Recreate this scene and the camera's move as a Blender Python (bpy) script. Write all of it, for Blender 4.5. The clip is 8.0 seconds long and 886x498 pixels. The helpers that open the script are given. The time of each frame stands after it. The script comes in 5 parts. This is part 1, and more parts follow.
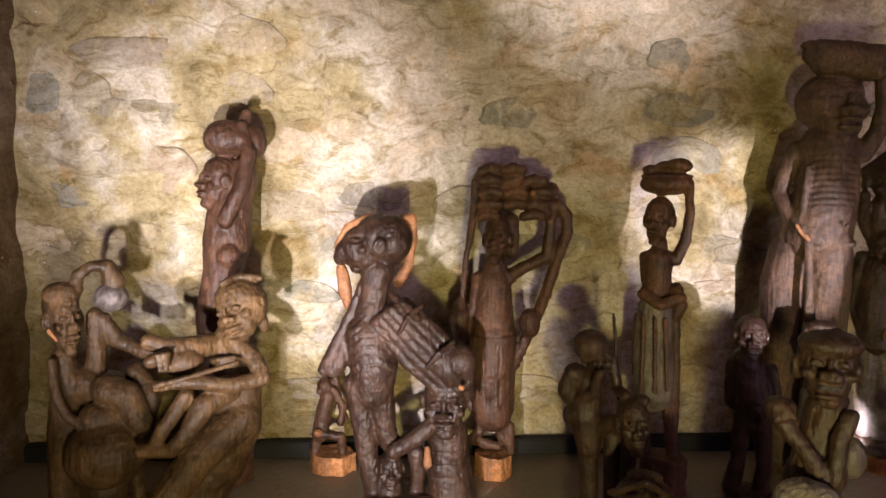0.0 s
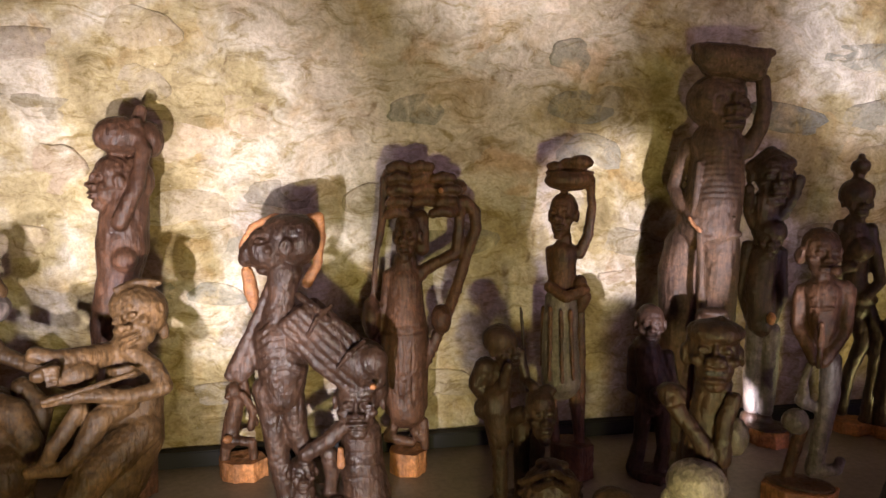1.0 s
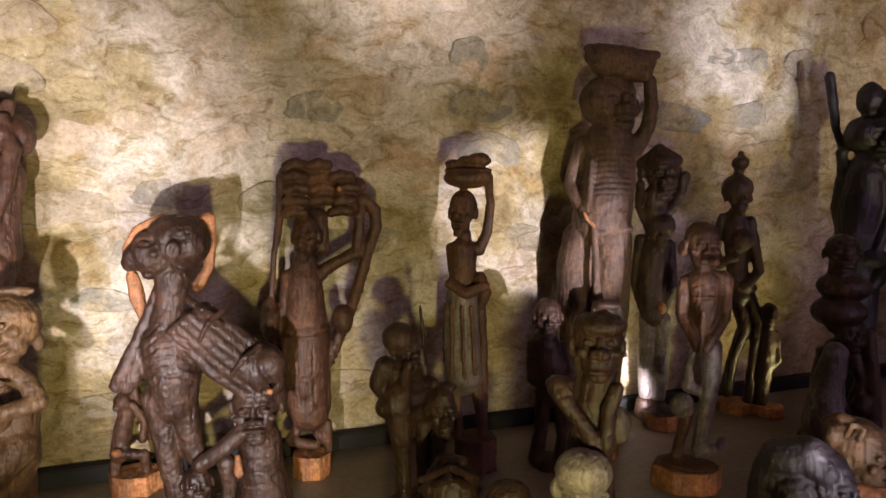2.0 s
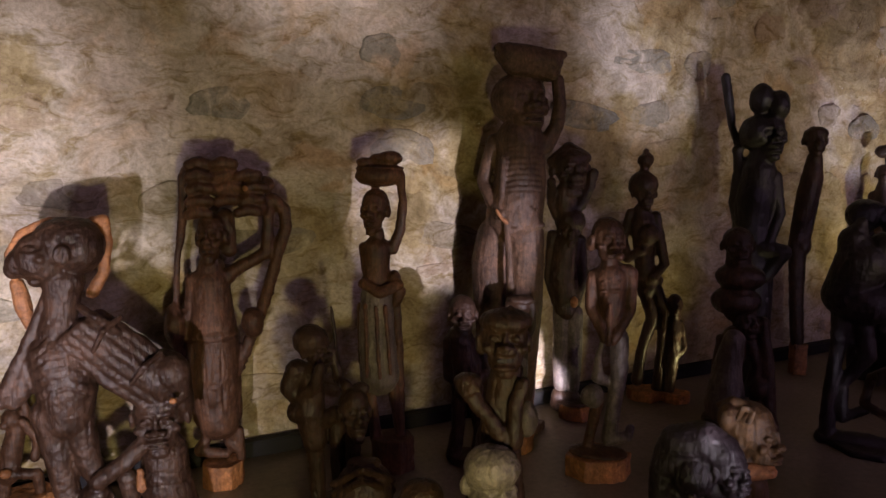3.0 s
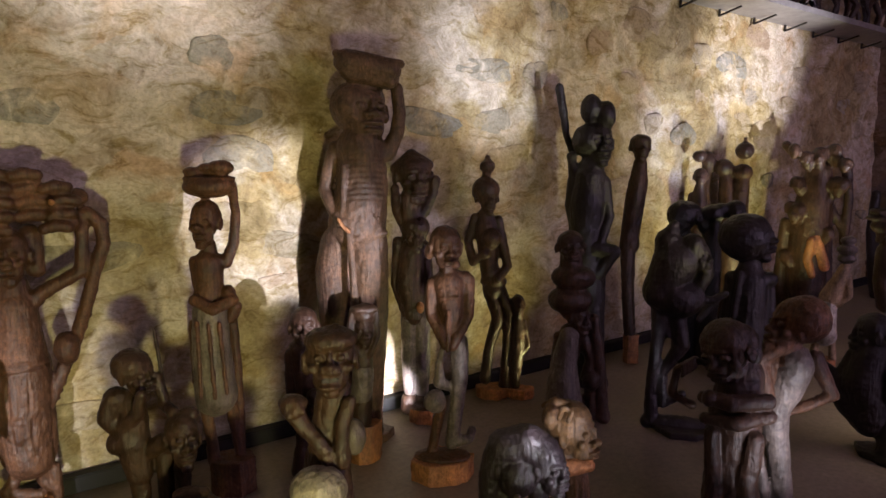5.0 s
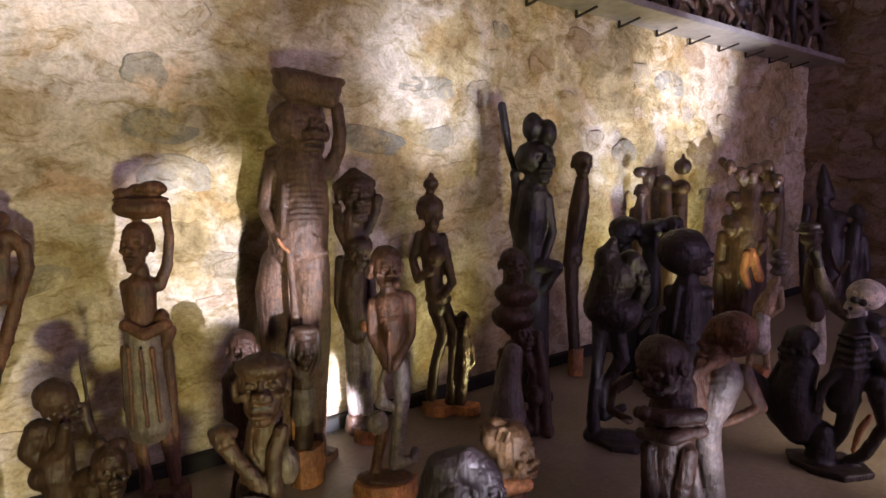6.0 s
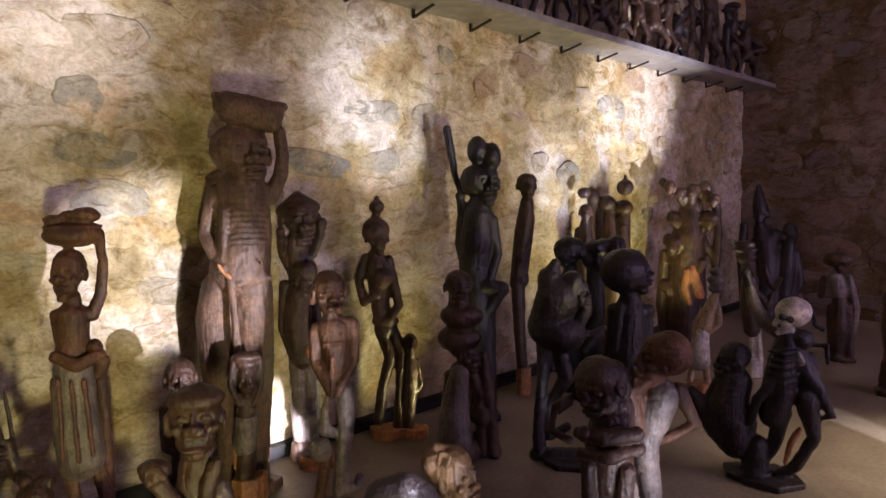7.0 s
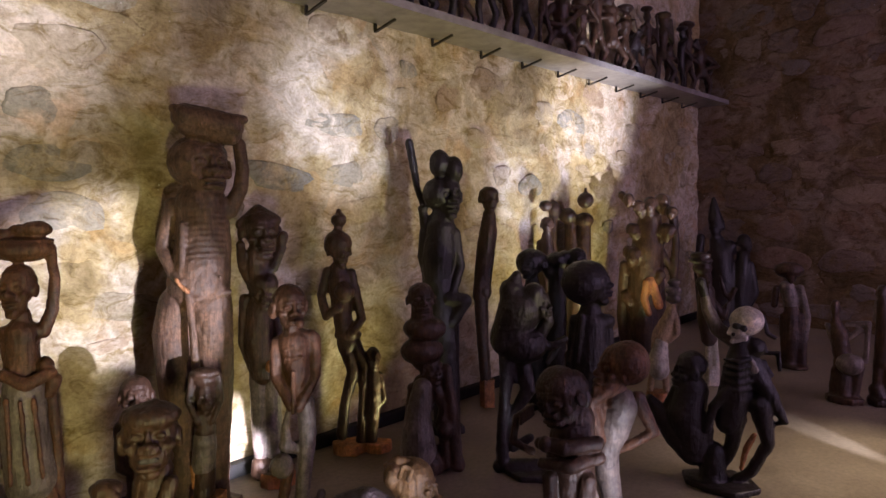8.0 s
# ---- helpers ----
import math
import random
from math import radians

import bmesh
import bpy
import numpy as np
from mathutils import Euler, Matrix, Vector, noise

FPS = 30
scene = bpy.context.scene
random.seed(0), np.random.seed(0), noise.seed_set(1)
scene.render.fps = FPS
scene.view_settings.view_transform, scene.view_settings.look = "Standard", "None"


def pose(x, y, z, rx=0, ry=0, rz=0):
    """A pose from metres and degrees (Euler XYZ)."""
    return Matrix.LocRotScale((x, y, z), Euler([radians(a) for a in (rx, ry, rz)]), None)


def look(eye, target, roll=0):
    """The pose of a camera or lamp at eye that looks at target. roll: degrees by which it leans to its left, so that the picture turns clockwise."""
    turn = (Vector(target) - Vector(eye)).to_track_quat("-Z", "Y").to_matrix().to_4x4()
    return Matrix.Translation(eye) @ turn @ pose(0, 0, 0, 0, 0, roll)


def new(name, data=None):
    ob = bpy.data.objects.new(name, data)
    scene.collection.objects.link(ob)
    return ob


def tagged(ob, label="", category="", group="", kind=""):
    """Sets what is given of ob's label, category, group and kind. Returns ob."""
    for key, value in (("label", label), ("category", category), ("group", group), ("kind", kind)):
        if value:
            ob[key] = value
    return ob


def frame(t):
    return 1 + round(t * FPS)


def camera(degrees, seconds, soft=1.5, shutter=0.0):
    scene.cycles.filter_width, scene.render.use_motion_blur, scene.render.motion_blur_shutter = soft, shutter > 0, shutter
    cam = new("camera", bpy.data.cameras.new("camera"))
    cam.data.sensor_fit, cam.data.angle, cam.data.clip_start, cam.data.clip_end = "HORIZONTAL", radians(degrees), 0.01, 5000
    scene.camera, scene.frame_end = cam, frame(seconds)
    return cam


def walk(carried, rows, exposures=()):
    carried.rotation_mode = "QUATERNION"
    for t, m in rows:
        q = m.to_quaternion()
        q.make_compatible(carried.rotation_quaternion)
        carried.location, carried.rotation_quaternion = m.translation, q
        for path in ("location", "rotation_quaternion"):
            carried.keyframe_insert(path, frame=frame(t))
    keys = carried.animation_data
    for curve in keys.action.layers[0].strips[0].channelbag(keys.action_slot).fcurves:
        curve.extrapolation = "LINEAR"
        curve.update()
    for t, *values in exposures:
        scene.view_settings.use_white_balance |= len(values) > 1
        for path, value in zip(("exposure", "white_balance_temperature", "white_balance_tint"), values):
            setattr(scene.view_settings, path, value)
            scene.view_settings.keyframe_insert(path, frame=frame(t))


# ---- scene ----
cam = camera(68.9, 8.0)
PATH = [
    (0, (0.039, 0.07, 1.235), (0.169, 2.057, 1.044), 0.6),
    (0.5, (0.081, 0.06, 1.251), (0.318, 2.035, 1.041), 0.3),
    (1, (0.077, 0.068, 1.255), (0.454, 2.02, 1.043), 0.1),
    (1.5, (0.113, 0.063, 1.265), (0.613, 1.987, 1.045), -0.0),
    (3, (0.22, 0.052, 1.266), (1.043, 1.859, 1.032), -0.5),
    (3.5, (0.247, 0.043, 1.272), (1.157, 1.808, 1.032), -0.5),
    (4, (0.283, 0.032, 1.285), (1.289, 1.743, 1.039), -0.6),
    (4.5, (0.318, 0.015, 1.301), (1.41, 1.672, 1.048), -0.6),
    (6, (0.396, -0.031, 1.35), (1.671, 1.495, 1.135), -0.7),
    (6.5, (0.417, -0.056, 1.363), (1.745, 1.427, 1.174), -0.8),
    (7, (0.426, -0.077, 1.378), (1.807, 1.36, 1.215), -0.9),
    (7.5, (0.43, -0.092, 1.382), (1.855, 1.303, 1.242), -0.9),
    (8, (0.428, -0.094, 1.376), (1.888, 1.268, 1.252), -1.0),
]
walk(cam, [(t, look(eye, target, roll)) for t, eye, target, roll in PATH],
     exposures=[(0, 0.0, 5800, 29), (1.7, 0.0, 5800, 29), (2.3, -0.5, 5800, 33), (2.8, -0.98, 5800, 37), (3.2, -1.15, 5800, 39), (3.7, -1.1, 5800, 39),
                (4.0, -0.85, 5800, 37), (4.3, -0.35, 5800, 32), (4.7, -0.1, 5700, 23), (5.8, 0.4, 5500, 29), (7.0, 0.4, 5500, 29), (8.0, 0.18, 5500, 30)])

# ---- light: low spotlights standing on the floor before the carvings, an added purple fill ----
# fill light that lifts the darks, entering by the south opening
world = bpy.data.worlds.new("purple_fill")
scene.world = world
world.use_nodes = True
world.node_tree.nodes["Background"].inputs[0].default_value = (0.66, 0.47, 0.58, 1)
world.node_tree.nodes["Background"].inputs[1].default_value = 3.3


def spot(name, eye, target, watts, colour, cone, blend=0.8, size=0.03):
    lamp = bpy.data.lights.new(name, "SPOT")
    lamp.energy, lamp.color, lamp.spot_size, lamp.spot_blend, lamp.shadow_soft_size = watts, colour, radians(cone), blend, size
    ob = new(name, lamp)
    ob.matrix_world = look(eye, target)
    return ob


WHITE, COOL, YELLOW = (1.0, 0.96, 0.87), (0.93, 0.96, 1.0), (1.0, 0.91, 0.30)
spot("spot_lamp", (-0.95, 0.2, 0.35), (-0.95, 3.0, 1.45), 240, WHITE, 44, 0.9)
spot("spot_lamp", (-0.42, 0.1, 0.50), (-0.52, 3.0, 1.20), 560, WHITE, 38, 0.9)
spot("spot_lamp", (-0.30, 0.2, 0.30), (0.10, 3.0, 0.40), 420, WHITE, 30, 0.9)
spot("spot_lamp", (0.60, 0.2, 0.30), (1.05, 3.0, 2.65), 560, WHITE, 30, 0.9)
spot("spot_lamp", (1.72, 0.15, 0.45), (1.50, 3.0, 1.05), 620, WHITE, 19, 0.6)
spot("spot_lamp", (1.93, 2.36, 0.14), (2.04, 3.0, 0.20), 95, WHITE, 40, 0.5)
spot("spot_lamp", (2.70, 0.1, 0.70), (2.85, 3.0, 1.92), 450, COOL, 21, 1.0)
spot("spot_lamp", (4.45, 1.5, 0.55), (4.80, 3.0, 1.75), 200, COOL, 38, 1.0)
spot("spot_lamp", (5.2, 0.1, 0.4), (5.75, 3.0, 2.30), 850, WHITE, 32, 0.9)
spot("spot_lamp", (3.9, -0.35, 0.25), (4.70, 0.84, 0.0), 300, WHITE, 8, 0.3)
spot("spot_lamp", (4.7, -1.1, 1.9), (4.3, 0.30, 0.0), 280, (1.0, 0.83, 0.42), 44, 0.9)
spot("spot_lamp", (0.25, -0.5, 0.45), (0.40, 3.0, 1.0), 200, YELLOW, 84, 0.9, 0.08)
spot("spot_lamp", (2.98, 2.40, 0.12), (2.45, 3.0, 1.20), 15, YELLOW, 125, 0.9, 0.03)
# no known source here: added to brighten the thin old man
spot("spot_lamp", (1.55, 0.30, 0.25), (1.88, 2.14, 0.75), 85, WHITE, 24, 0.9)
spot("spot_lamp", (2.25, 0.40, 0.20), (2.64, 1.16, 0.38), 40, WHITE, 42, 0.9)
# extra lamp without a seen source, added to yellow the upper wall
spot("spot_lamp", (3.0, -0.4, 0.40), (3.35, 3.0, 2.15), 150, YELLOW, 40, 0.9, 0.05)
spot("spot_lamp", (5.05, 2.05, 0.20), (5.15, 3.0, 1.6), 75, YELLOW, 120, 0.9, 0.05)


# ---- materials ----
def material(name, rough=0.6, metal=0.0):
    m = bpy.data.materials.new(name)
    m.use_nodes = True
    n = m.node_tree.nodes
    b = n["Principled BSDF"]
    b.inputs["Roughness"].default_value, b.inputs["Metallic"].default_value = rough, metal
    return m, n, m.node_tree.links, b


def noise_node(n, l, vector, scale, detail=6.0, rough=0.6, distortion=0.0):
    t = n.new("ShaderNodeTexNoise")
    t.inputs["Scale"].default_value, t.inputs["Detail"].default_value = scale, detail
    t.inputs["Roughness"].default_value, t.inputs["Distortion"].default_value = rough, distortion
    l.new(vector, t.inputs["Vector"])
    return t.outputs["Fac"]


def ramp(n, l, fac, stops):
    r = n.new("ShaderNodeValToRGB")
    while len(r.color_ramp.elements) < len(stops):
        r.color_ramp.elements.new(0.5)
    for e, (p, c) in zip(r.color_ramp.elements, stops):
        e.position, e.color = p, (*c, 1)
    l.new(fac, r.inputs[0])
    return r.outputs[0]


def mix(n, l, kind, fac, a, b):
    x = n.new("ShaderNodeMixRGB")
    x.blend_type = kind
    for i, v in enumerate((fac, a, b)):
        if isinstance(v, bpy.types.NodeSocket):
            l.new(v, x.inputs[i])
        else:
            x.inputs[i].default_value = v if i == 0 else (*v, 1)
    return x.outputs[0]


def bump(n, l, b, heights, distance):
    """Chained bumps: rows of (height, strength)."""
    last = None
    for h, s in heights:
        u = n.new("ShaderNodeBump")
        u.inputs["Strength"].default_value, u.inputs["Distance"].default_value = s, distance
        l.new(h, u.inputs["Height"])
        if last:
            l.new(last, u.inputs["Normal"])
        last = u.outputs[0]
    l.new(last, b.inputs["Normal"])


def wood(name, dark, light, rough, gloss=0.5):
    m, n, l, b = material(name, rough)
    where = n.new("ShaderNodeTexCoord").outputs["Object"]
    info = n.new("ShaderNodeObjectInfo").outputs["Random"]
    stretch = n.new("ShaderNodeMapping")
    stretch.inputs["Scale"].default_value = (14, 14, 1.6)
    l.new(where, stretch.inputs["Vector"])
    grain = noise_node(n, l, stretch.outputs[0], 5.0, 8, 0.65, 0.6)
    blotch = noise_node(n, l, where, 7.0, 5, 0.6)
    chisel = n.new("ShaderNodeTexVoronoi")
    chisel.inputs["Scale"].default_value = 34.0
    l.new(where, chisel.inputs["Vector"])
    col = ramp(n, l, grain, [(0.3, dark), (0.72, light)])
    worn = ramp(n, l, blotch, [(0.32, (0.38, 0.36, 0.34)), (0.55, (1.0, 1.0, 1.0)), (0.75, (1.75, 1.68, 1.6))])
    col = mix(n, l, "MULTIPLY", 1.0, col, worn)
    dust = noise_node(n, l, where, 46.0, 7, 0.75, 0.8)
    col = mix(n, l, "MULTIPLY", 1.0, col, ramp(n, l, dust, [(0.30, (0.45, 0.42, 0.42)), (0.5, (1.0, 1.0, 1.0)), (0.72, (1.6, 1.55, 1.5))]))
    hue = n.new("ShaderNodeHueSaturation")
    vary = n.new("ShaderNodeMapRange")
    vary.inputs["To Min"].default_value, vary.inputs["To Max"].default_value = 0.8, 1.25
    l.new(info, vary.inputs["Value"])
    l.new(vary.outputs[0], hue.inputs["Value"])
    l.new(col, hue.inputs["Color"])
    l.new(hue.outputs[0], b.inputs["Base Color"])
    l.new(ramp(n, l, blotch, [(0.3, (rough - 0.12,) * 3), (0.7, (rough + 0.15,) * 3)]), b.inputs["Roughness"])
    b.inputs["Specular IOR Level"].default_value = gloss
    scratch = noise_node(n, l, where, 130.0, 4, 0.7)
    bump(n, l, b, [(scratch, 0.25), (chisel.outputs["Distance"], 0.4), (grain, 0.75), (blotch, 0.6)], 0.006)
    return m


BROWN = wood("brown_carved_wood", (0.043, 0.019, 0.009), (0.128, 0.060, 0.030), 0.48, 0.35)
TAUPE = wood("taupe_carved_wood", (0.068, 0.037, 0.022), (0.170, 0.098, 0.060), 0.55, 0.35)
WARM = wood("warm_carved_wood", (0.052, 0.027, 0.009), (0.155, 0.086, 0.031), 0.48, 0.35)
DARK = wood("dark_carved_wood", (0.022, 0.0105, 0.006), (0.070, 0.036, 0.020), 0.40, 0.4)
BLACK = wood("ebony_wood", (0.007, 0.0045, 0.0050), (0.022, 0.014, 0.015), 0.42)
GREY = wood("greyish_polished_wood", (0.20, 0.17, 0.14), (0.36, 0.31, 0.25), 0.32)
PALE = wood("pale_carved_wood", (0.30, 0.20, 0.11), (0.52, 0.38, 0.22), 0.5)
RAW = wood("raw_sapwood", (0.27, 0.105, 0.032), (0.47, 0.21, 0.075), 0.6)
BONE = wood("bone_coloured_wood", (0.42, 0.38, 0.30), (0.66, 0.62, 0.52), 0.42)
ASH = wood("ash_grey_wood", (0.085, 0.066, 0.056), (0.18, 0.145, 0.122), 0.42)


def masonry(name, mortar, stones):
    """Rubble wall rubbed over with lime: mottled at several scales, pitted, with broken joint lines."""
    m, n, l, b = material(name, 0.88)
    where = n.new("ShaderNodeNewGeometry").outputs["Position"]
    big = noise_node(n, l, where, 1.5, 6, 0.62, 0.4)
    mid = noise_node(n, l, where, 7.5, 9, 0.68, 0.8)
    fine = noise_node(n, l, where, 60.0, 6, 0.7)
    patch = noise_node(n, l, where, 3.1, 4, 0.6, 1.2)
    # warped cells, wider than high, for the stones under the lime
    warp = n.new("ShaderNodeTexNoise")
    warp.inputs["Scale"].default_value, warp.inputs["Detail"].default_value = 4.0, 4.0
    l.new(where, warp.inputs["Vector"])
    bent = mix(n, l, "LINEAR_LIGHT", 0.10, (0, 0, 0), (0, 0, 0))
    l.new(where, bent.node.inputs[1])
    l.new(warp.outputs["Color"], bent.node.inputs[2])
    squash = n.new("ShaderNodeMapping")
    squash.inputs["Scale"].default_value = (2.9, 2.9, 5.2)
    l.new(bent, squash.inputs["Vector"])
    cells, edges = n.new("ShaderNodeTexVoronoi"), n.new("ShaderNodeTexVoronoi")
    edges.feature = "DISTANCE_TO_EDGE"
    for v in (cells, edges):
        v.inputs["Scale"].default_value = 1.0
        l.new(squash.outputs[0], v.inputs["Vector"])
    grey = n.new("ShaderNodeSeparateColor")
    l.new(cells.outputs["Color"], grey.inputs[0])
    col = ramp(n, l, mid, [(0.26, mortar[0]), (0.48, mortar[1]), (0.70, mortar[2])])
    stain = ramp(n, l, big, [(0.33, (0.44, 0.36, 0.15)), (0.45, (0.80, 0.70, 0.40)), (0.54, (1.12, 1.10, 1.06)), (0.63, (1.16, 1.10, 1.04)), (0.74, (0.82, 0.70, 0.62))])
    col = mix(n, l, "MULTIPLY", 0.85, col, stain)
    under = ramp(n, l, grey.outputs[0], [(0.0, (0.50, 0.47, 0.40)), (0.25, (0.95, 0.78, 0.55)), (0.5, (0.72, 0.70, 0.66)), (0.75, (1.0, 0.92, 0.8)), (1.0, (0.80, 0.62, 0.45))])
    bare = ramp(n, l, patch, [(0.45, (0, 0, 0)), (0.62, (0.8, 0.8, 0.8))])
    col = mix(n, l, "MIX", bare, col, mix(n, l, "MULTIPLY", 1.0, col, under))
    if stones:
        pick = n.new("ShaderNodeObjectInfo").outputs["Random"]
        rub = ramp(n, l, mid, [(0.44, (0, 0, 0)), (0.64, (0.85, 0.85, 0.85))])
        col = mix(n, l, "MIX", rub, ramp(n, l, pick, stones), col)
    line = ramp(n, l, edges.outputs["Distance"], [(0.0, (1, 1, 1)), (0.035, (0, 0, 0))])
    shown = ramp(n, l, noise_node(n, l, where, 5.0, 5, 0.7), [(0.56, (0, 0, 0)), (0.66, (1, 1, 1))])
    crack = mix(n, l, "MULTIPLY", 1.0, line, shown)
    col = mix(n, l, "MIX", crack, col, mix(n, l, "MULTIPLY", 1.0, col, (0.5, 0.42, 0.33)))
    col = mix(n, l, "MULTIPLY", 0.6, col, ramp(n, l, fine, [(0.3, (0.55, 0.52, 0.47)), (0.52, (1, 1, 1)), (0.72, (1.25, 1.25, 1.25))]))
    # rubbed lime in streaks, ochre clay showing between, and bright mica flecks
    long = n.new("ShaderNodeMapping")
    long.inputs["Scale"].default_value = (1.0, 1.0, 2.6)
    l.new(bent, long.inputs["Vector"])
    streak = noise_node(n, l, long.outputs[0], 4.4, 9, 0.72, 1.6)
    col = mix(n, l, "MULTIPLY", 0.9, col, ramp(n, l, streak, [(0.36, (0.58, 0.50, 0.28)), (0.47, (1.0, 0.97, 0.9)), (0.56, (1.18, 1.16, 1.14)), (0.66, (0.86, 0.80, 0.64))]))
    fleck = n.new("ShaderNodeTexVoronoi")
    fleck.inputs["Scale"].default_value = 26.0
    l.new(where, fleck.inputs["Vector"])
    few = ramp(n, l, fleck.outputs["Distance"], [(0.07, (0.75, 0.75, 0.75)), (0.13, (0, 0, 0))])
    col = mix(n, l, "MIX", mix(n, l, "MULTIPLY", 1.0, few, shown), col, (0.85, 0.83, 0.78))
    l.new(col, b.inputs["Base Color"])
    b.inputs["Specular IOR Level"].default_value = 0.25
    flip = n.new("ShaderNodeInvert")
    l.new(crack, flip.inputs["Color"])
    bump(n, l, b, [(mid, 0.75), (streak, 0.3), (flip.outputs[0], 0.5), (fine, 0.4)], 0.015)
    return m


LIME = [(0.29, 0.255, 0.195), (0.45, 0.41, 0.335), (0.60, 0.56, 0.48)]
WALL = masonry("lime_rubbed_rubble", LIME, None)
STONE = masonry("wall_stone", LIME, [(0.0, (0.20, 0.19, 0.15)), (0.2, (0.38, 0.31, 0.20)), (0.4, (0.25, 0.24, 0.19)), (0.6, (0.46, 0.38, 0.26)), (0.8, (0.33, 0.25, 0.17)), (1.0, (0.31, 0.29, 0.24))])
SLATE = masonry("slate_grey_stone", LIME, [(0.0, (0.21, 0.20, 0.155)), (1.0, (0.27, 0.265, 0.235))])
# end and side walls: their lack of light is put into darker colours
SHADED_LIME = [(0.12, 0.088, 0.064), (0.18, 0.138, 0.105), (0.25, 0.20, 0.157)]
SHADED_WALL = masonry("shaded_mortar", SHADED_LIME, None)
SHADED_STONE = masonry("shaded_stone", SHADED_LIME, [(0.0, (0.12, 0.10, 0.09)), (0.35, (0.24, 0.15, 0.10)), (0.7, (0.15, 0.13, 0.12)), (1.0, (0.28, 0.21, 0.15))])


def floor_material():
    m, n, l, b = material("worn_concrete_floor", 0.5)
    where = n.new("ShaderNodeNewGeometry").outputs["Position"]
    big, fine = noise_node(n, l, where, 2.2, 7, 0.6, 0.5), noise_node(n, l, where, 38.0, 6, 0.7)
    col = ramp(n, l, big, [(0.3, (0.145, 0.114, 0.078)), (0.55, (0.24, 0.194, 0.136)), (0.75, (0.32, 0.264, 0.19))])
    col = mix(n, l, "MULTIPLY", 0.6, col, ramp(n, l, fine, [(0.3, (0.55, 0.55, 0.55)), (0.6, (1.1, 1.1, 1.1))]))
    l.new(col, b.inputs["Base Color"])
    l.new(ramp(n, l, big, [(0.3, (0.36,) * 3), (0.7, (0.6,) * 3)]), b.inputs["Roughness"])
    bump(n, l, b, [(big, 0.25), (fine, 0.25)], 0.006)
    return m


def plain(name, colour, rough, metal=0.0):
    m, n, l, b = material(name, rough, metal)
    where = n.new("ShaderNodeTexCoord").outputs["Object"]
    f = noise_node(n, l, where, 9.0, 6, 0.65)
    l.new(ramp(n, l, f, [(0.3, tuple(c * 0.7 for c in colour)), (0.7, tuple(min(1, c * 1.25) for c in colour))]), b.inputs["Base Color"])
    bump(n, l, b, [(f, 0.2)], 0.003)
    return m


FLOOR = floor_material()
SHELF_PAINT = plain("grey_shelf_steel", (0.30, 0.28, 0.27), 0.42, 0.3)
IRON = plain("dark_iron", (0.05, 0.045, 0.04), 0.5, 0.6)
SKIRT = plain("black_skirting_paint", (0.007, 0.006, 0.006), 0.75)
# off-white so that the unseen south wall and ceiling bounce light back
PLASTER = plain("off_white_plaster", (0.62, 0.58, 0.54), 0.9)


# ---- mesh helpers ----
def mesh_object(name, verts, faces, mats, parent=None, smooth=False, indices=None):
    me = bpy.data.meshes.new(name)
    me.from_pydata([tuple(v) for v in verts], [], [tuple(f) for f in faces])
    for m in mats:
        me.materials.append(m)
    if indices is not None:
        me.polygons.foreach_set("material_index", indices)
    me.polygons.foreach_set("use_smooth", [smooth] * len(me.polygons))
    me.update()
    ob = new(name, me)
    ob.parent = parent
    return ob


def box(name, lo, hi, mat, parent=None, bevel=0.0):
    bm = bmesh.new()
    bmesh.ops.create_cube(bm, size=1)
    for v in bm.verts:
        v.co = Vector([(a + b) / 2 + c * (b - a) for a, b, c in zip(lo, hi, v.co)])
    if bevel:
        bmesh.ops.bevel(bm, geom=bm.edges[:], offset=bevel, segments=2, affect="EDGES")
    me = bpy.data.meshes.new(name)
    bm.to_mesh(me)
    bm.free()
    me.materials.append(mat)
    ob = new(name, me)
    ob.parent = parent
    return ob


def rough_wall(name, wide, high, step, mat, m, amount=0.028, seed=0.0):
    """A rubble face in its own x-z plane, facing -y, with a slab of wall behind it."""
    nx, nz = int(wide / step), int(high / step)
    verts, faces = [], []
    for j in range(nz + 1):
        for i in range(nx + 1):
            x, z = wide * i / nx, high * j / nz
            p = Vector((x * 2.6 + seed, seed, z * 3.4))
            d = noise.fractal(p, 1.0, 2.0, 5) * amount + noise.noise(p * 4.1) * amount * 0.35
            verts.append((x, -d, z))
    for j in range(nz):
        for i in range(nx):
            a = j * (nx + 1) + i
            faces.append((a, a + 1, a + nx + 2, a + nx + 1))
    k = len(verts)
    verts += [(0, 0.3, 0), (wide, 0.3, 0), (wide, 0.3, high), (0, 0.3, high)]
    faces += [(k + 3, k + 2, k + 1, k)]
    ob = mesh_object(name, verts, faces, [mat], None, True)
    ob.matrix_world = m
    return ob


# ---- the room ----
WALL_Y, END_X, LEFT_X, TOP = 3.0, 8.3, -1.62, 3.9
wall_long = tagged(rough_wall("wall_north", END_X - LEFT_X + 0.3, TOP, 0.035, WALL, pose(LEFT_X - 0.15, WALL_Y, 0)), "lime-rubbed rubble stone wall lit by low spotlights", "wall", kind="structure")
wall_end = tagged(rough_wall("wall_east", 7.6, TOP, 0.05, SHADED_WALL, pose(END_X, 3.2, 0, 0, 0, -90), 0.035, 9.0), "dark unlit rubble stone end wall", "wall", kind="structure")
wall_left = tagged(rough_wall("wall_west", 7.6, TOP, 0.08, SHADED_WALL, pose(LEFT_X, -4.4, 0, 0, 0, 90), 0.03, 5.0), "dark stone side wall in shadow", "wall", kind="structure")
